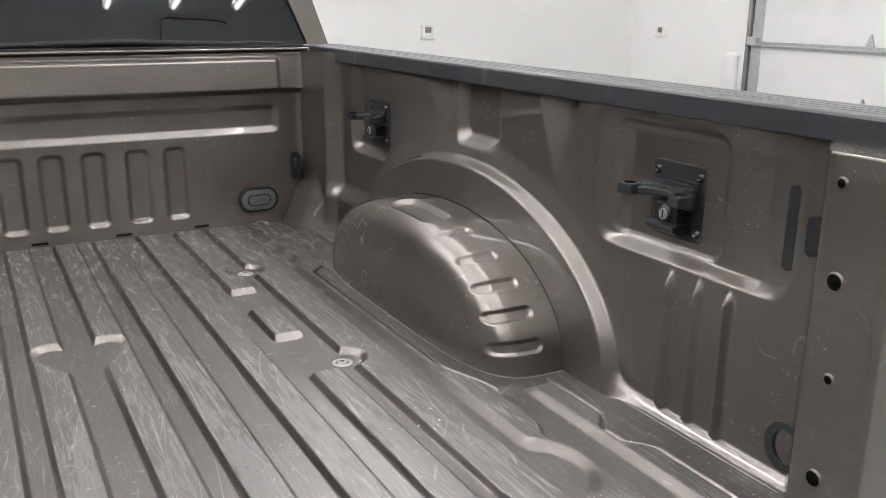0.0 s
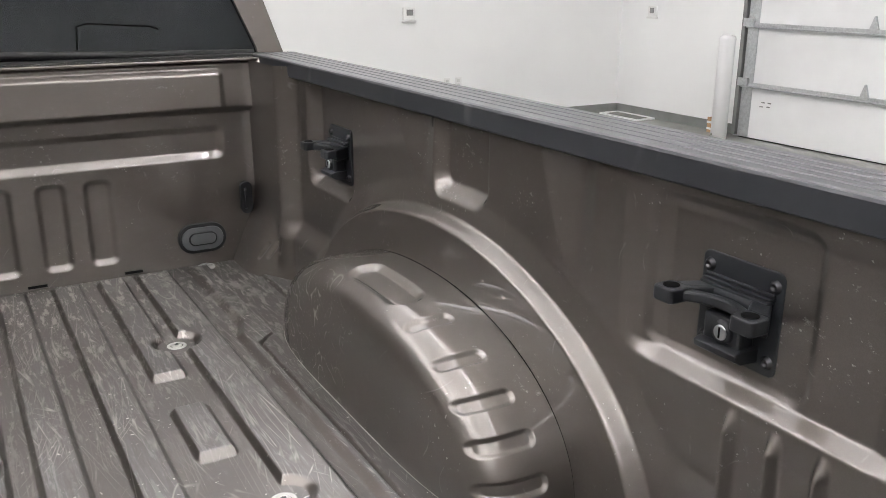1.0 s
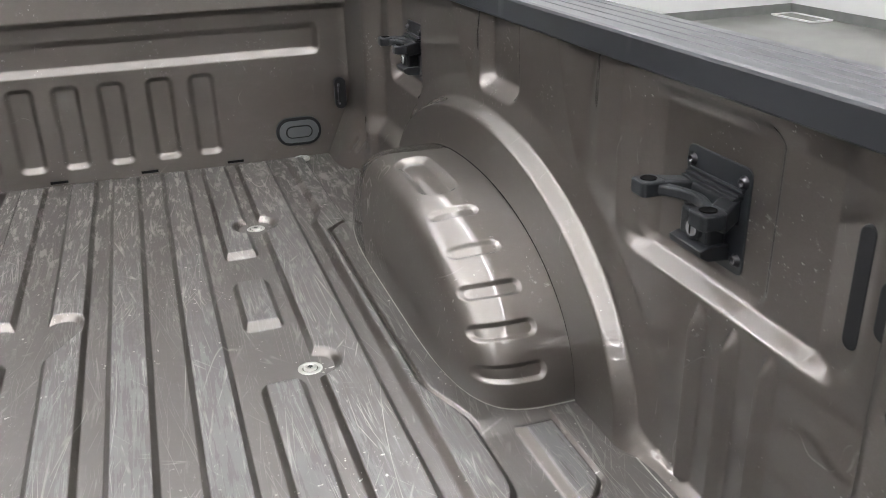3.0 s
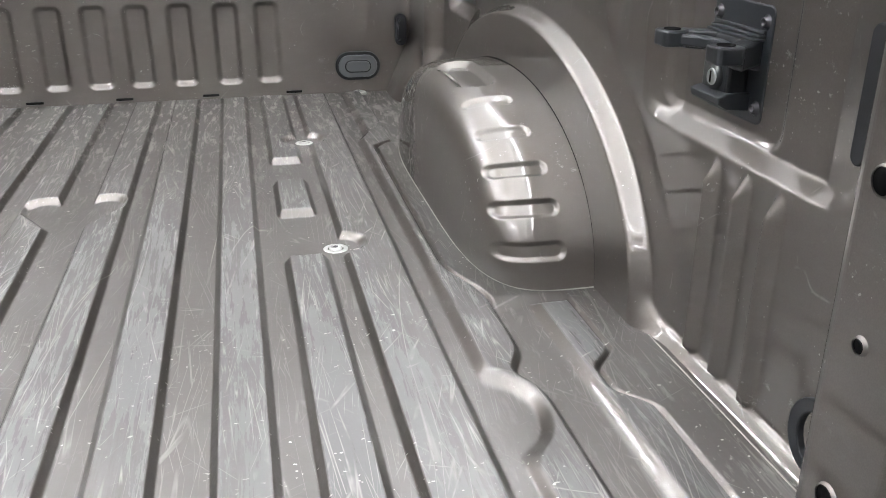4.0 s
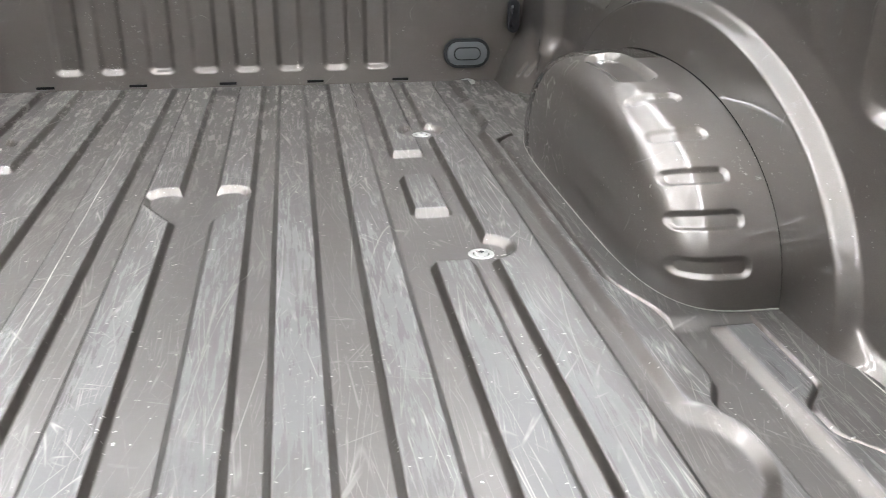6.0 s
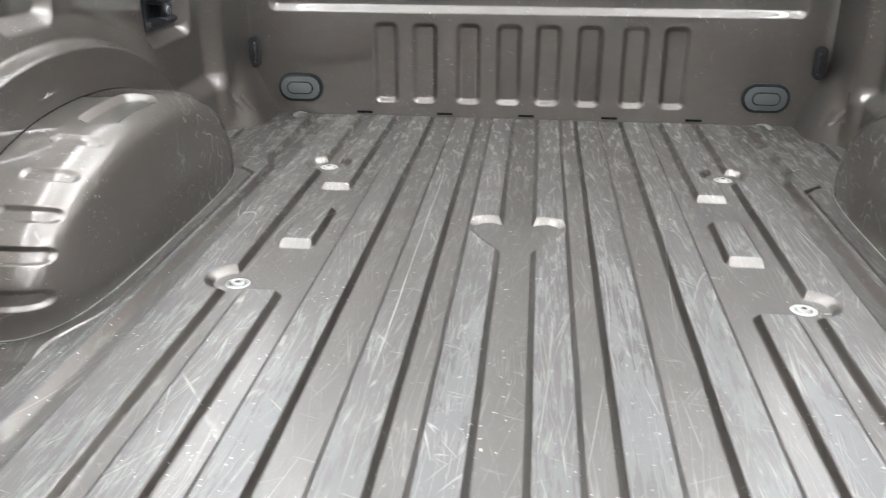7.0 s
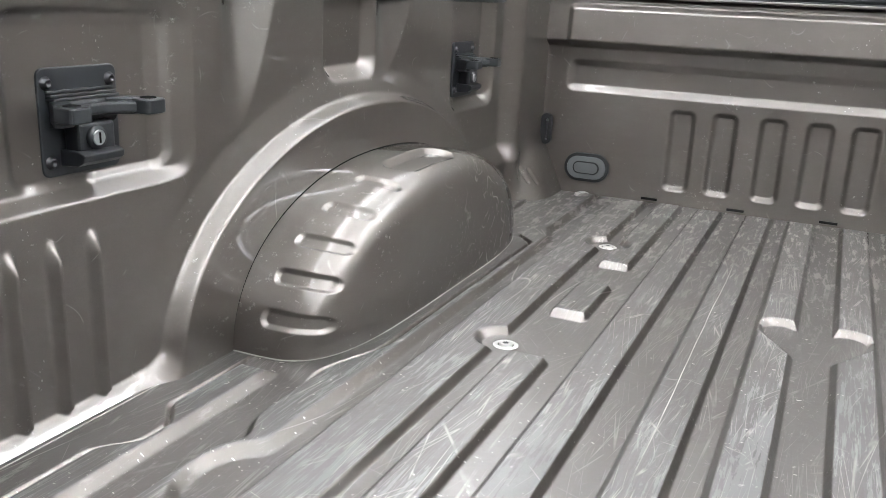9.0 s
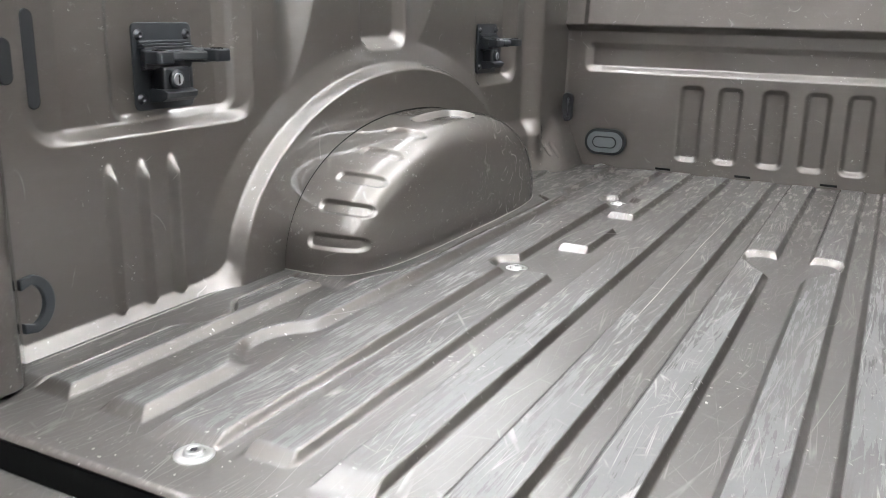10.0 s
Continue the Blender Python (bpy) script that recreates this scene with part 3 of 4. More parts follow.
half = steps((0.0, 0.022, 0.0055), (0.022, 0.105, 0.0016), (0.105, 0.125, 0.005), (0.125, 0.145, 0.0014), (0.145, 0.189, 0.006), (0.189, 0.209, 0.0014),
             (0.209, 0.250, 0.006), (0.250, 0.270, 0.0014), (0.270, 0.312, 0.006), (0.312, 0.332, 0.0014), (0.332, 0.355, 0.005), (0.355, 0.555, 0.0017), (0.555, 0.775, 0.0018), (0.775, 0.835, 0.006))
xs = np.concatenate([-half[:0:-1], half])
ys = steps((-2.048, -2.024, 0.003), (-2.024, -1.985, 0.009), (-1.985, -1.905, 0.0022), (-1.905, -1.80, 0.008), (-1.80, -1.54, 0.0024), (-1.54, -1.47, 0.008), (-1.47, -1.42, 0.0024), (-1.42, -1.22, 0.004),
           (-1.22, -1.10, 0.0017), (-1.10, -1.01, 0.006), (-1.01, -0.78, 0.0017), (-0.78, -0.69, 0.005), (-0.69, -0.44, 0.0019), (-0.44, -0.06, 0.007), (-0.06, 0.028, 0.0022))
X, Y = np.meshgrid(xs, ys, indexing="ij")
bed_floor = part("bed_floor", sheet("bed_floor", np.stack([X, Y, floor_height(X, Y)], -1)), bed_paint, truck, "scratched ribbed bronze load floor, worn grey on the ribs")
part("floor_underside", boxed((-0.80, -2.045, 0.80), (0.80, 0.02, 0.8735)), dark_void, truck, "dark underside of the load floor")


def arch_distance(y, z, yc, b, c):
    """About the distance from the arch over the wheel."""
    u, v = y - yc, np.maximum(z - 0.9, 0.0005)
    r = np.hypot(u / b, v / c)
    return (r - 1) * r / np.maximum(np.hypot(u / b ** 2, v / c ** 2), 0.5)


def wall_offset(y, z, s):
    """How far the inner wall lies outside XW; pressed shapes of the bed side."""
    o = np.zeros_like(y)
    # the cleat pocket at the back, with a shallower rear part
    p = d_box(y, z, -1.872, -1.424, 1.168, 1.50, 0.05)
    o += 0.0205 * inside(p, 0.0165) * np.clip((-1.430 - y) / 0.066, 0, 1) * np.clip((y + 1.874) / 0.075, 0, 1) * np.clip((1.418 - z) / 0.055, 0, 1)
    o += 0.006 * inside(d_box(y, z, -1.712, -1.47, 1.182, 1.38, 0.02), 0.010)
    # middle pocket and the cleat pocket at the front
    o += 0.024 * inside(d_box(y, z, -1.092, -0.930, 1.274, 1.47, 0.03), 0.022)
    o += 0.026 * inside(d_box(y, z, -0.560, -0.300, 1.166, 1.47, 0.04), 0.022) * np.clip((-0.300 - y) / 0.045, 0.0, 1.0)
    # two leaning facets that taper down to a point
    for y0, y1, tip in ((-0.770, -0.902, 1.262), (-1.240, -1.345, 1.21)):
        start = tip + (1.41 - tip) * np.clip((y - y1) / (y0 - y1), 0, 2) ** 1.7
        o += 0.15 * np.maximum(z - start, 0) * inside(y1 - y, 0.050)
    # corner post at the front
    o -= 0.040 * (0.5 * inside(-(y + 0.225), 0.060) + 0.5 * rounded(-(y + 0.225), 0.070))
    # flange round the wheel housing, running out into the foot along the floor
    arch = arch_distance(y, z, -0.985, *((0.549, 0.333) if s > 0 else (0.539, 0.329)))
    foot = z - 0.8985 + 0.2 * np.clip(y + 0.50, 0, 0.2)
    ring = joined(arch, foot, 0.045)
    press = 0.014 * rounded(arch - 0.030, 0.080) + 0.026 * inside(ring, 0.013 + 0.014 * inside(foot - 0.02, 0.03))
    # three upright beads
    tip = 1.124 if s > 0 else 1.096
    for yb in (-1.636, -1.698, -1.760) if s > 0 else (-1.627, -1.687, -1.746):
        d = np.hypot(y - yb, 0.40 * np.maximum(z - tip - 0.002, 0) + 0.7 * np.maximum(0.916 - z, 0)) - 0.0060
        press = -joined(-press, -0.0200 * inside(d, 0.013), 0.003)
    o -= press
    # shoulder behind the corner post, and the sloping foot of the post with three slanted slots
    o -= 0.028 * rounded(z - 1.022, 0.055) * inside(-(y + 0.47), 0.08) * rounded(y + 0.205, 0.07)
    foot = 0.728 - XW - 0.55 * joined(y + 0.125, np.zeros_like(y), 0.05) + 0.45 * (z - 0.888) + 2.0 * np.maximum(-0.36 - y, 0)
    o = joined(o, foot, 0.012)
    for y0, z0, y1, z1 in ((-0.150, 0.963, -0.135, 0.930), (-0.180, 0.977, -0.165, 0.937), (-0.212, 0.992, -0.198, 0.954)):
        t = np.clip(((y - y0) * (y1 - y0) + (z - z0) * (z1 - z0)) / ((y1 - y0) ** 2 + (z1 - z0) ** 2), 0, 1)
        o += 0.0045 * inside(np.hypot(y - y0 - t * (y1 - y0), z - z0 - t * (z1 - z0)) - 0.0045, 0.006)
    # faint pressed-in waves
    o += 0.0008 * np.sin(7.3 * y + 3.0 * z) * np.sin(5.1 * z - 2.0 * y + 1.0)
    return o


def bed_side(s):
    ys = steps((-1.935, -1.40, 0.0021), (-1.40, -0.62, 0.0034), (-0.62, 0.012, 0.0023))
    zs = steps((0.872, 0.94, 0.0017), (0.94, 1.14, 0.0028), (1.14, 1.215, 0.0018), (1.215, 1.428, 0.0030))
    Yg, Zg = np.meshgrid(ys, zs, indexing="ij")
    Xg = across(s, XW + wall_offset(Yg, Zg, s))
    wall = part("bed_wall", sheet("bed_wall", np.stack([Xg, Yg, Zg], -1), flip=s < 0), paint, truck, "glossy bronze pressed inner bed wall with light scratches")
    # outer skin with the wheel opening
    arc = [(-0.985 + 0.50 * math.cos(a), 0.52 + 0.46 * math.sin(a)) for a in np.linspace(0, math.pi, 20)]
    outline = [(0.05, 0.55), (0.05, 1.41), (-2.06, 1.41), (-2.06, 0.55)] + arc[::-1]
    part("outer_panel", prism(outline, "x", s * 0.955, s * 0.985), paint, truck, "bronze outer bed side")
    # end post beside the tailgate
    post = [(s * 0.835, -1.905), (s * 0.800, -1.926), (s * 0.752, -1.966), (s * 0.748, -1.975), (s * 0.748, -2.055), (s * 0.756, -2.064), (s * 0.95, -2.064), (s * 0.95, -1.895)]
    ep = part("end_post", prism(post, "z", 0.892, 1.405, 0.003), paint, truck, "bronze end post with round holes")
    for hy, hz, r in ((-2.006, 0.988, 0.0105), (-2.008, 1.126, 0.006), (-1.998, 1.25, 0.0105), (-1.990, 1.37, 0.006)):
        part("hole_ring", lathe([(r, 0.0025), (r + 0.0012, 0.0018), (r + 0.0024, -0.001)], 20, "x", (s * 0.7475, hy, hz)) if s < 0 else lathe([(r, -0.0025), (r + 0.0012, -0.0018), (r + 0.0024, 0.001)], 20, "x", (s * 0.7475, hy, hz)), paint, ep)
        part("hole", lathe([(0.0, -s * 0.0012), (r, -s * 0.0012), (r, s * 0.004)], 20, "x", (s * 0.7475, hy, hz)), dark_void, ep, "dark round hole")
    # rail cap with fine ribs on top
    prof = [(0.828, 1.402), (0.8240, 1.405), (0.8222, 1.4365), (0.8240, 1.4400), (0.8290, 1.4415)]
    for k in range(4):
        x0 = 0.848 + 0.022 * k
        prof += [(x0, 1.4415), (x0 + 0.0014, 1.4404), (x0 + 0.0046, 1.4404), (x0 + 0.006, 1.4415)]
    prof += [(0.938, 1.4405), (0.952, 1.435), (0.960, 1.422), (0.962, 1.395), (0.957, 1.395), (0.94, 1.41), (0.86, 1.415), (0.835, 1.408)]
    cap = part("rail_cap", prism([(s * a, b) for a, b in prof], "y", -2.066, 0.030), cap_plastic, truck, "dark grey grained plastic rail cap with fine ribs")
    # black oval plugs
    for cy, zz, hz, xx in ((-1.852, 1.272, 0.062, 0.8425), (-1.897, 1.272, 0.028, 0.829)):
        part("wall_plug", prism(rounded_rect(cy, zz, 0.010, hz, 0.0098), "x", across(s, xx - 0.0015), across(s, xx + 0.02), 0.002), black_rubber, truck, "black oval rubber plug")
    part("foot_sealant", tube([(across(s, 0.8145), y, 0.8930) for y in np.linspace(-1.905, -1.425, 12)], 0.0012, 8, 0.8), sealant, truck, "pale bead of sealant along the floor")
    # tie-down ring at the end post
    outer = [(-1.922 + 0.034 * math.cos(a), 0.979 + 0.038 * math.sin(a)) for a in np.linspace(radians(-80), radians(80), 16)]
    inner = [(-1.926 + 0.023 * math.cos(a), 0.979 + 0.027 * math.sin(a)) for a in np.linspace(radians(75), radians(-75), 12)]
    part("tie_down_ring", prism(outer + [(-1.935, 1.014), (-1.935, 1.000)] + inner + [(-1.935, 0.958), (-1.935, 0.944)], "x", across(s, 0.792), across(s, 0.800), 0.0015), black_plastic, truck, "black tie-down ring")
    return wall


def wheel_housing(s):
    nu, nv = 620, 170
    u = np.linspace(0, math.pi, nu)
    n = 5.0
    flat = np.arcsin(np.linspace(0, 0.86, nv - 60) ** (n / 2))
    ph = np.concatenate([flat, np.linspace(flat[-1], math.pi / 2, 61)[1:]])
    U, P = np.meshgrid(u, ph, indexing="ij")

    def surface(U, P):
        lat = np.sin(P) ** (2 / n)
        k = 5.4 + 1.6 * np.cos(U) + 0.6 * np.sin(U) - 2.6 * np.exp(-(U / 0.22) ** 2)
        rho = np.maximum(1 - lat ** k, 0) ** (1 / k)
        cu, su = np.cos(U), np.sin(U)
        m = 2.15
        k = (np.abs(cu) ** m + np.abs(su) ** m) ** (-1 / m)
        return np.stack([0.806 - 0.170 * lat, YC - (ARCH_B - 0.0135 * (1 + cu)) * rho * k * cu, 0.888 + (ARCH_C + 0.012) * rho * k * su], -1)

    e = 1e-4
    pts = surface(U, P)
    du = surface(np.clip(U + e, 0, math.pi), P) - surface(np.clip(U - e, 0, math.pi), P)
    dv = surface(U, np.clip(P + e, 0, math.pi / 2 - 1e-5)) - surface(U, np.clip(P - e, 1e-5, math.pi / 2))
    nrm = np.cross(du, dv)
    nrm /= np.maximum(np.linalg.norm(nrm, axis=-1, keepdims=True), 1e-12)
    inwards = nrm * np.sign((nrm * (np.array([0.806, YC, 0.888]) - pts)).sum(-1, keepdims=True))
    arc = np.hypot(ARCH_B * np.sin(U), ARCH_C * np.cos(U))
    depth = np.zeros_like(U)
    for k in range(5):
        half = (0.049, 0.047, 0.044, 0.040, 0.038)[k]
        d = d_box(pts[..., 0], (U - radians((15.0, 28.4, 40.4, 52.8, 66.3)[k])) * arc, 0.705 - half, 0.705 + half, -0.0118, 0.0118, 0.0105)
        depth += 0.0060 * inside(d, 0.0062)
    d = d_box(pts[..., 0], (U - radians(88)) * arc, 0.680, 0.737, -0.100, 0.095, 0.024)
    depth += 0.011 * inside(d, 0.013)
    pts = pts + inwards * depth[..., None]
    pts[..., 0] = across(s, pts[..., 0])
    wh = part("wheel_housing", sheet("wheel_housing", pts, flip=s > 0), paint, truck, "glossy bronze domed wheel housing with pressed slots")
    edge = surface(np.linspace(0.03, math.pi - 0.03, 60), np.full(60, 1e-4))
    part("joint", tube([(across(s, 0.8005), y, z + 0.001) for _, y, z in edge], 0.0012, 8), dark_void, wh, "dark joint along the wheel housing")
    k = np.concatenate([np.arcsin(np.linspace(0.01, 0.95, 24) ** (n / 2)), np.linspace(1.25, math.pi / 2, 14)])
    rear, front = surface(np.zeros(38), k), surface(np.full(38, math.pi), k[::-1])
    foot = [(across(s, x), y, 0.8940) for x, y, _ in np.concatenate([rear, front])]
    part("sealant", tube(foot, 0.0013, 8, 0.8), sealant, wh, "pale bead of sealant round the housing")


def headboard():
    xs = np.linspace(-0.832, 0.832, 420)
    zs = np.linspace(0.872, 1.432, 200)
    Xg, Zg = np.meshgrid(xs, zs, indexing="ij")
    ax = np.abs(Xg)
    o = 0.010 + np.zeros_like(Xg)
    o += 0.014 * inside(d_box(ax, Zg, -0.9, 0.715, 1.183, 1.252, 0.012), 0.018)
    for c in (0.054, 0.166, 0.288, 0.397):
        o += 0.0145 * inside(d_box(ax, Zg, c - 0.029, c + 0.029, 0.930, 1.141, 0.014), 0.0120)
    o -= 0.026 * inside(1.302 - Zg, 0.016)
    o -= 0.012 * inside(d_box(ax, Zg, -0.9, 0.722, 1.306, 1.402, 0.010), 0.014)
    o += 0.11 * np.clip(Zg - 1.312, 0, 0.092)
    o += 0.010 * inside(1.425 - Zg, 0.012)
    t = np.clip((ax - 0.775) / 0.05, 0, 1)
    o -= 0.03 * t * t
    o += 0.0007 * np.sin(6.0 * Xg + 2.0) * np.sin(9.0 * Zg)
    hb = part("headboard", sheet("headboard", np.stack([Xg, o, Zg], -1)), paint, truck, "bronze pressed front bed panel with upright grooves and scratches")
    part("top_flange", boxed((-0.845, -0.022, 1.4265), (0.845, 0.05, 1.4345), 0.003), paint, truck, "bright upper edge of the front bed panel")
    for k in range(5):
        cx = -0.46 + 0.23 * k
        part("floor_slot", boxed((cx - 0.022, -0.004, 0.8945), (cx + 0.022, 0.0, 0.9005)), dark_void, hb, "dark drain slot")
    for s in (1, -1):
        dr = part("drain_plug", prism(rounded_rect(s * 0.645, 0.963, 0.064, 0.040, 0.039, 8), "y", -0.003, 0.012, 0.002), black_rubber, truck, "oval grey rubber plug with a black rim")
        part("plug_face", prism(rounded_rect(s * 0.645, 0.963, 0.0555, 0.0315, 0.0305, 8), "y", -0.006, 0.0, 0.002), grey_rubber, dr, "grey rubber plug face")
        part("plug_rim", prism(rounded_rect(s * 0.645, 0.963, 0.038, 0.018, 0.0175, 8), "y", -0.009, -0.004, 0.002), black_rubber, dr, "raised dark oval rim")
        part("plug_centre", prism(rounded_rect(s * 0.645, 0.963, 0.034, 0.0145, 0.014, 8), "y", -0.0100, -0.007, 0.001), grey_rubber, dr, "grey plug centre")
        hook = part("corner_tie_down", prism(rounded_rect(s * 0.770, 1.062, 0.016, 0.044, 0.0155), "y", -0.014, 0.004, 0.003), black_rubber, truck, "black tie-down bracket")
        part("loop", tube([(s * 0.764, -0.02, 1.035), (s * 0.757, -0.040, 1.042), (s * 0.757, -0.042, 1.082), (s * 0.764, -0.02, 1.09)], 0.003, 8), dark_steel, hook, "dark steel loop")
        for bz in (1.031, 1.093):
            part("bolt", lathe([(0.0, -0.019), (0.004, -0.019), (0.0045, -0.021), (0.0085, -0.020), (0.0095, -0.016), (0.0095, -0.012)], 14, "y", (s * 0.770, 0, bz)), dark_steel, hook, "small dark steel bolt")
        part("post_hole", lathe([(0.0, 0.0), (0.006, 0.0), (0.006, 0.004)], 12, "x", (s * 0.8005, -0.088, 1.377)), dark_void, truck, "small dark hole")


for side in (1, -1):
    bed_side(side)
    wheel_housing(side)
headboard()


def tie_down_bracket(s, cy, cz, xp):
    """Plate with a projecting two-eyed cleat and a lock below it."""
    plate = part("tie_down_bracket", prism(rounded_rect(cy, cz, 0.060, 0.0635, 0.010), "x", s * xp, s * (xp + 0.006), 0.0015), black_plastic, truck, "black bolted tie-down bracket plate")

    def put(name, bm, mat, label=""):
        return part(name, bm, mat, plate, label)

    # raised block behind the cleat
    block = [(xp + 0.002, cz + 0.036), (xp - 0.006, cz + 0.030), (xp - 0.012, cz + 0.026), (xp - 0.014, cz + 0.020), (xp - 0.014, cz + 0.002), (xp - 0.010, cz - 0.004), (xp + 0.002, cz - 0.006)]
    put("cleat_base", prism([(s * a, b) for a, b in block], "y", cy - 0.046, cy + 0.046, 0.002), black_plastic)
    zc = cz + 0.018
    eyes = ((xp - 0.052, cy - 0.060), (xp - 0.054, cy + 0.056))
    for k, (ex, ey) in enumerate(eyes):
        eye = put("cleat_eye", prism(rounded_rect(s * ex, ey, 0.0160, 0.0165, 0.007, 4), "z", zc - 0.0105, zc + 0.0080, 0.0025), black_plastic)
        part("eye_hole", lathe([(0.0, -0.0005), (0.0078, 0.0), (0.0088, 0.0006), (0.0098, 0.0004), (0.0100, -0.001)], 18, at=(s * ex, ey, zc + 0.0087)), dark_void, eye, "dark round hole in the cleat")
    (x0, y0), (x1, y1) = eyes
    bow = np.linspace(0.11, 0.89, 17)
    half = [0.0055 + 0.0085 * abs(2 * u - 1) ** 3 for u in bow]
    mid = [(x0 + (x1 - x0) * u + 0.027 * math.sin(math.pi * u), y0 + (y1 - y0) * u) for u in bow]
    side_a = [(s * (x - w), y) for (x, y), w in zip(mid, half)]
    side_b = [(s * (x + w), y) for (x, y), w in zip(mid, half)]
    put("cleat_bar", prism(side_a + side_b[::-1], "z", zc - 0.0090, zc + 0.0050, 0.0035), black_plastic)
    arm = [(s * xp, cy - 0.046), (s * (xp - 0.038), cy - 0.074), (s * (xp - 0.041), cy - 0.060), (s * (xp - 0.040), cy - 0.046), (s * (xp - 0.024), cy - 0.034), (s * (xp - 0.006), cy - 0.024)]
    put("cleat_arm", prism(arm, "z", zc - 0.018, zc + 0.0085, 0.003), black_plastic)
    arm = [(s * xp, cy + 0.046), (s * (xp - 0.040), cy + 0.066), (s * (xp - 0.043), cy + 0.056), (s * (xp - 0.042), cy + 0.046), (s * (xp - 0.028), cy + 0.034), (s * (xp - 0.006), cy + 0.024)]
    put("cleat_arm", prism(arm, "z", zc - 0.013, zc + 0.0085, 0.003), black_plastic)
    for k in range(3):
        put("step", boxed((min(s * (xp - 0.004 - 0.005 * k), s * xp), cy - 0.050, cz + 0.026 + 0.004 * (2 - k)), (max(s * (xp - 0.004 - 0.005 * k), s * xp), cy + 0.050, cz + 0.0295 + 0.004 * (2 - k)), 0.001), black_plastic)
    # lock housing and tray
    put("lock_housing", boxed((min(s * (xp - 0.026), s * xp), cy - 0.028, cz - 0.040), (max(s * (xp - 0.026), s * xp), cy + 0.028, cz + 0.000), 0.004), black_plastic)
    hood = [(s * (xp + 0.002), cz - 0.052), (s * (xp - 0.026), cz - 0.050), (s * (xp - 0.036), cz - 0.044), (s * (xp - 0.038), cz - 0.036), (s * (xp - 0.027), cz - 0.032), (s * (xp + 0.002), cz - 0.032)]
    put("lock_tray", prism(hood, "y", cy - 0.034, cy + 0.030, 0.0015), black_plastic)
    sx = xp - 0.027
    put("lock_collar", lathe([(0.0, -s * 0.004), (0.0135, -s * 0.004), (0.0145, 0.0), (0.0145, s * 0.008)], 20, "x", (s * sx, cy - 0.004, cz - 0.018)), black_plastic)
    lock = put("lock_cylinder", lathe([(0.0, -s * 0.006), (0.0060, -s * 0.006), (0.0084, -s * 0.006), (0.0085, -s * 0.006), (0.0093, -s * 0.0052), (0.0095, -s * 0.003)], 20, "x", (s * sx, cy - 0.004, cz - 0.018)), galvanised, "bright steel lock cylinder")
    part("key_slot", boxed((min(s * (sx - 0.0068), s * (sx - 0.0058)), cy - 0.0052, cz - 0.0245), (max(s * (sx - 0.0068), s * (sx - 0.0058)), cy - 0.0028, cz - 0.0115)), dark_void, plate, "dark key slot")
    for by in (-0.048, 0.048):
        for bz in (-0.046, 0.046):
            put("bolt", lathe([(0.0, -s * 0.002), (0.003, -s * 0.002), (0.0034, -s * 0.005), (0.0055, -s * 0.005), (0.0062, -s * 0.001), (0.0085, 0.0), (0.0085, s * 0.002)], 14, "x", (s * xp, cy + by, cz + bz)), dark_steel, "small dark steel bolt")


for side in (1, -1):
    dx, dz = (0, 0) if side > 0 else (0.013, 0.007)
    tie_down_bracket(side, -1.606, 1.260 - dz, 0.8640 - dx)
    tie_down_bracket(side, -0.452, 1.248, 0.8600 - dx)


def floor_bolt(x, y, z):
    prof = [(0.0, 0.0036), (0.0062, 0.0036), (0.0068, 0.0060), (0.0098, 0.0062), (0.0108, 0.0050), (0.0110, 0.0014), (0.0128, 0.0012), (0.0134, 0.0030), (0.0196, 0.0026), (0.0216, 0.0012), (0.0222, -0.004)]
    b = part("floor_bolt", lathe(prof, 24, at=(x, y, z)), zinc, truck, "bright flanged floor bolt")
    star = bmesh.new()
    ring = [star.verts.new((x + (0.0056 if k % 2 else 0.0036) * math.cos(k * math.pi / 6), y + (0.0056 if k % 2 else 0.0036) * math.sin(k * math.pi / 6), z + 0.0060)) for k in range(12)]
    star.faces.new(ring)
    part("star_socket", star, dark_steel, b, "dark star socket")


for side in (1, -1):
    floor_bolt(side * 0.447, -0.507, ZF - RIB - 0.0020)
    floor_bolt(side * 0.447, -1.161, ZF - RIB - 0.0020)
    floor_bolt(side * 0.470, -1.979, ZF - RIB + 0.0005)
    floor_bolt(side * 0.642, -0.028, ZF - RIB + 0.006)



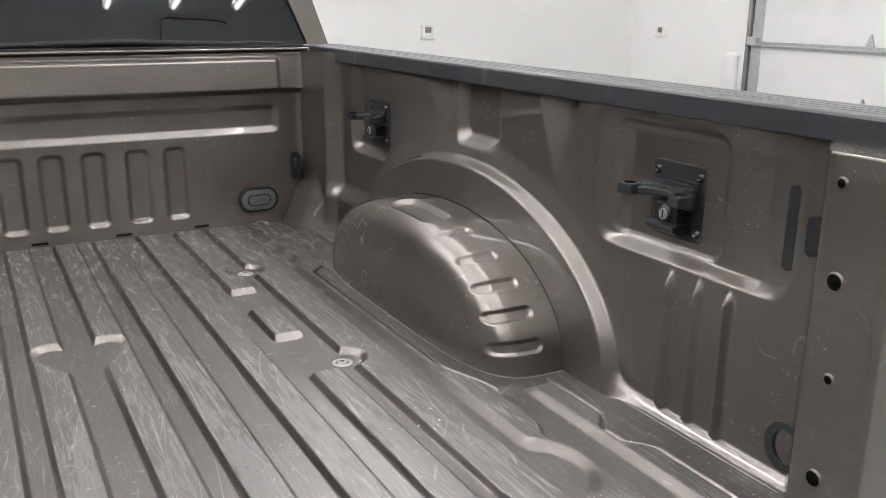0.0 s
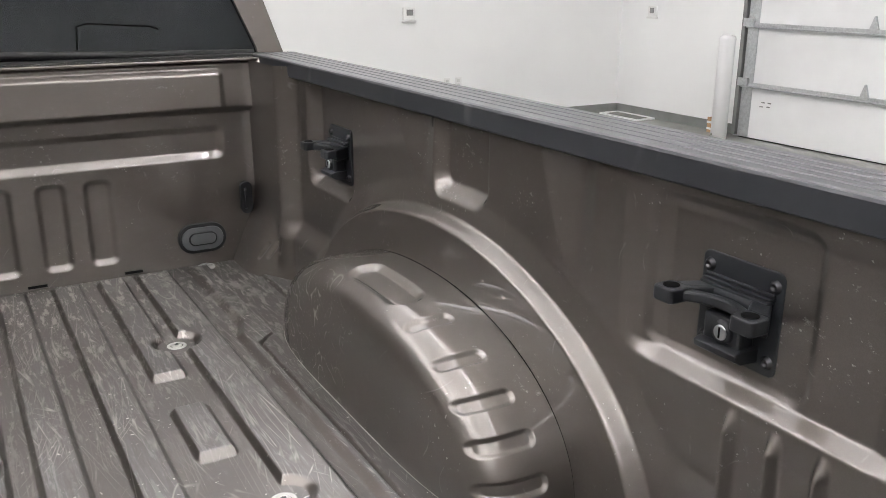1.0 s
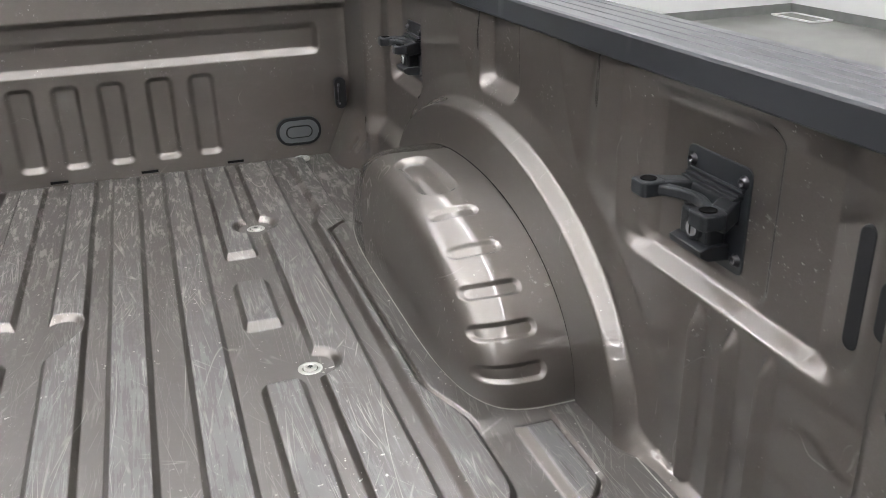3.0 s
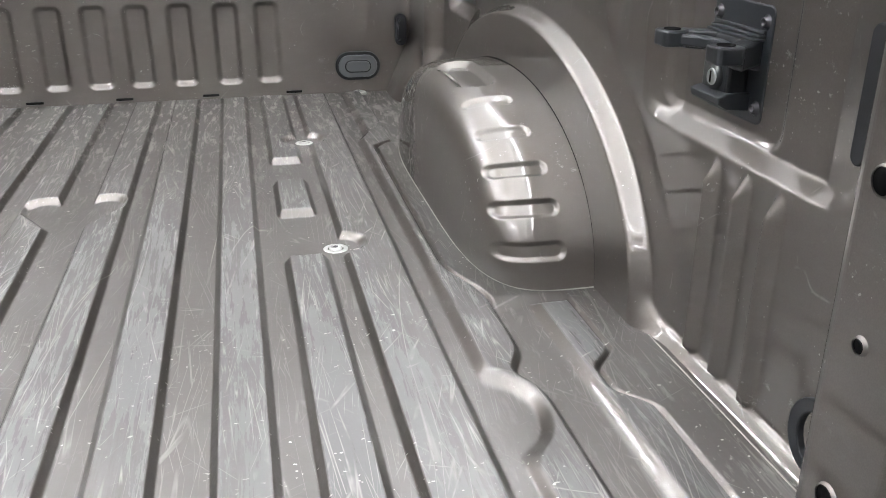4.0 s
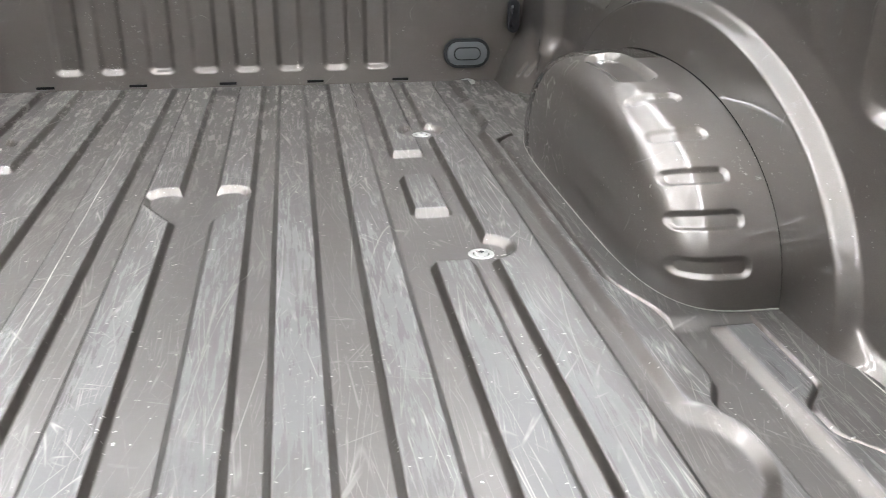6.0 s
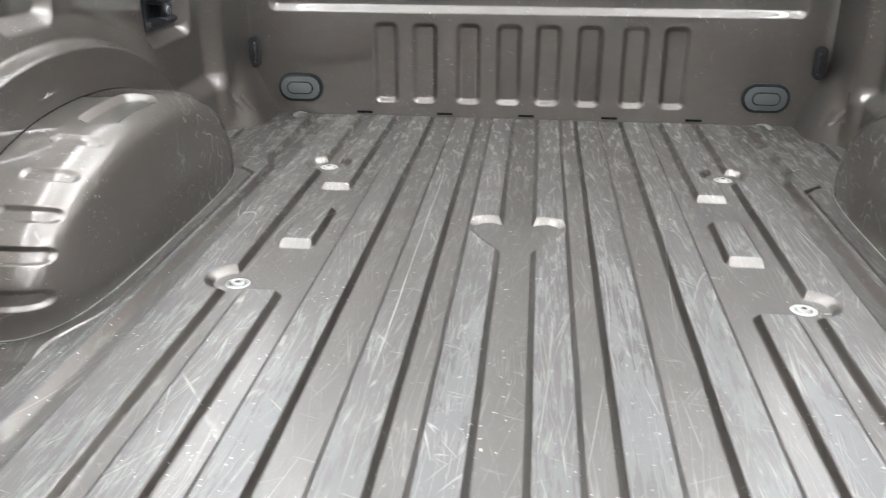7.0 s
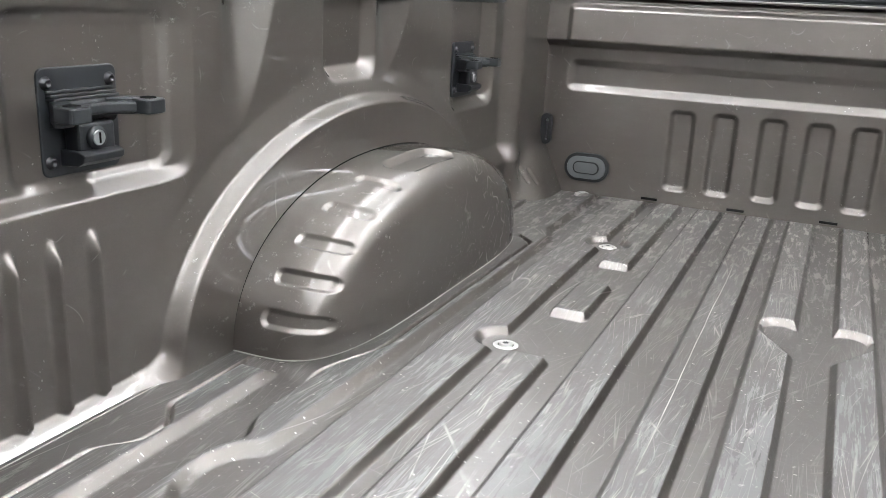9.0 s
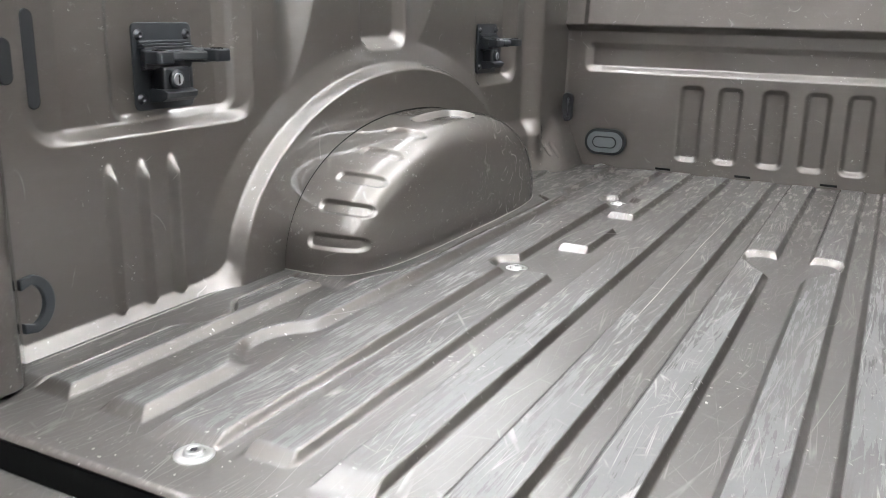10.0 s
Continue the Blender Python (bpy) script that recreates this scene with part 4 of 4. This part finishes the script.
def tailgate():
    xs = np.linspace(-0.735, 0.735, 220)
    ys = np.linspace(-2.60, -2.066, 92)
    Xg, Yg = np.meshgrid(xs, ys, indexing="ij")
    top = 0.868 + np.zeros_like(Xg)
    top -= 0.012 * inside(d_box(Xg, Yg, -0.62, 0.62, -2.52, -2.20, 0.03), 0.02)
    for c in (-0.42, -0.14, 0.14, 0.42):
        top += 0.010 * inside(d_box(Xg, Yg, c - 0.10, c + 0.10, -2.49, -2.23, 0.02), 0.02)
    t = np.clip((Yg + 2.080) / 0.014, 0, 1)
    top -= 0.02 * t * t
    gate = part("tailgate", sheet("tailgate", np.stack([Xg, Yg, top], -1)), bed_paint, truck, "lowered bronze tailgate, scratched inner panel")
    part("outer_skin", boxed((-0.74, -2.60, 0.790), (0.74, -2.068, 0.846), 0.01), paint, gate, "bronze outer tailgate skin")
    part("top_trim", boxed((-0.745, -2.665, 0.782), (0.745, -2.596, 0.874), 0.012), cap_plastic, gate, "dark grey plastic tailgate trim")
    part("handle", prism([(-0.136, -2.612), (0.184, -2.612), (0.164, -2.580), (-0.118, -2.580)], "z", 0.764, 0.792, 0.006), cap_plastic, gate, "dark grey tailgate handle")
    bezel = part("camera_bezel", prism([(0.016, -2.654), (0.050, -2.654), (0.062, -2.630), (0.004, -2.630)], "z", 0.768, 0.790, 0.003), cap_plastic, gate, "dark grey wedge over the rear camera")
    part("camera_lens", lathe([(0.0, -0.004), (0.004, -0.005), (0.0075, -0.006), (0.0085, -0.003), (0.0085, 0.004)], 18, at=(0.033, -2.626, 0.780)), zinc, bezel, "small round camera lens with a steel rim")
    for x0, x1, z0, z1 in ((0.001, 0.043, 0.8425, 0.8445), (0.001, 0.043, 0.8125, 0.8145), (0.001, 0.003, 0.8145, 0.8425), (0.041, 0.043, 0.8145, 0.8425)):
        part("cover_edge", boxed((x0, -2.6656, z0), (x1, -2.662, z1)), black_rubber, gate, "dark edge of a small square cover")
    part("skin_groove", boxed((-0.70, -2.330, 0.7885), (0.70, -2.318, 0.796)), dark_void, gate, "dark pressed groove across the outer skin")
    for s in (1, -1):
        part("hinge", boxed((s * 0.70 - 0.02, -2.12, 0.80), (s * 0.70 + 0.02, -2.05, 0.84), 0.005), galvanised, gate, "steel tailgate hinge")


tailgate()


def cab():
    """Rear of the cab: frame round the window, sides and roof."""
    def rear(x, z):
        return (x, 0.075 + 0.16 * max(z - 1.42, 0.0), z)

    bm = bmesh.new()
    outer = [(-0.93, 0.70), (0.93, 0.70), (0.945, 1.30), (0.925, 1.44), (0.775, 1.93), (0.70, 1.985), (-0.70, 1.985), (-0.775, 1.93), (-0.925, 1.44), (-0.945, 1.30)]
    win = [(-0.855, 1.43), (0.855, 1.43), (0.852, 1.45), (0.69, 1.86), (0.65, 1.89), (-0.65, 1.89), (-0.69, 1.86), (-0.852, 1.45)]
    loops = []
    for depth in (0.0, 1.7):
        loops.append([bm.verts.new(Vector(rear(x, z)) + Vector((0, depth, 0))) for x, z in outer])
    inner = [bm.verts.new(rear(x, z)) for x, z in win]
    deep = [bm.verts.new(Vector(rear(x, z)) + Vector((0, 0.03, 0))) for x, z in win]
    a, b = loops
    for k in range(len(a)):
        bm.faces.new([a[k - 1], b[k - 1], b[k], a[k]])
    for k in range(len(inner)):
        bm.faces.new([inner[k - 1], inner[k], deep[k], deep[k - 1]])
    bm.faces.new(b)
    bm.faces.new([a[0], a[1], a[2], a[3], inner[1], inner[0], a[8], a[9]])
    bm.faces.new([a[3], a[4], inner[3], inner[2], inner[1]])
    bm.faces.new([a[4], a[5], a[6], a[7], inner[6], inner[5], inner[4], inner[3]])
    bm.faces.new([a[7], a[8], inner[0], inner[7], inner[6]])
    bmesh.ops.recalc_face_normals(bm, faces=bm.faces)
    body = part("cab_body", bm, paint, truck, "bronze rear of the cab with sloping pillars")
    g = bmesh.new()
    vs = [g.verts.new(Vector(rear(x * 0.999, z)) + Vector((0, 0.012, 0))) for x, z in win]
    vt = [g.verts.new(v.co + Vector((0, 0.005, 0))) for v in vs]
    g.faces.new(vs)
    g.faces.new(vt[::-1])
    for k in range(len(vs)):
        g.faces.new([vs[k - 1], vs[k], vt[k], vt[k - 1]])
    bmesh.ops.recalc_face_normals(g, faces=g.faces)
    part("rear_window", g, glass, body, "dark tinted rear window")
    seal = [rear(x, z) for x, z in [(-0.84, 1.438), (-0.4, 1.442), (0.0, 1.446), (0.25, 1.452), (0.5, 1.444), (0.84, 1.438)]]
    part("window_seal", tube([(x, y - 0.004, z) for x, y, z in seal], 0.010, 8), black_rubber, body, "black rubber window seal")
    part("gap_seal", boxed((-0.87, 0.048, 1.36), (0.87, 0.080, 1.4385), 0.002), black_rubber, body, "black strip between cab and bed")
    inner_line = [rear(x, z) for x, z in [(0.40, 1.46), (0.405, 1.515), (0.43, 1.522), (0.58, 1.512), (0.60, 1.505)]]
    part("inner_edge", tube([(x, y + 0.0115, z) for x, y, z in inner_line], 0.0022, 6), dark_void, body, "dark edge behind the tinted window")


cab()


def wheel(x, y):
    s = 1 if x > 0 else -1
    w = part("wheel", lathe([(0.22, -0.13), (0.36, -0.13), (0.395, -0.10), (0.40, 0.0), (0.395, 0.10), (0.36, 0.13), (0.22, 0.13)], 40, "x", (x, y, 0.40)), tyre_rubber, truck, "black tyre on a steel rim")
    part("rim", lathe([(0.0, s * 0.06), (0.08, s * 0.07), (0.20, s * 0.05), (0.225, s * 0.11), (0.225, -s * 0.11), (0.0, -s * 0.10)], 32, "x", (x, y, 0.40)), galvanised, w, "grey steel rim")


for wx in (-0.86, 0.86):
    wheel(wx, -0.985)
    wheel(wx, 2.60)
part("bonnet", boxed((-0.92, 1.60, 0.55), (0.92, 3.30, 1.22), 0.14, 4), paint, truck, "plain bronze bonnet and wings")
part("chassis", boxed((-0.45, -2.0, 0.45), (0.45, 3.0, 0.80), 0.02), dark_void, truck, "dark chassis below the bed")
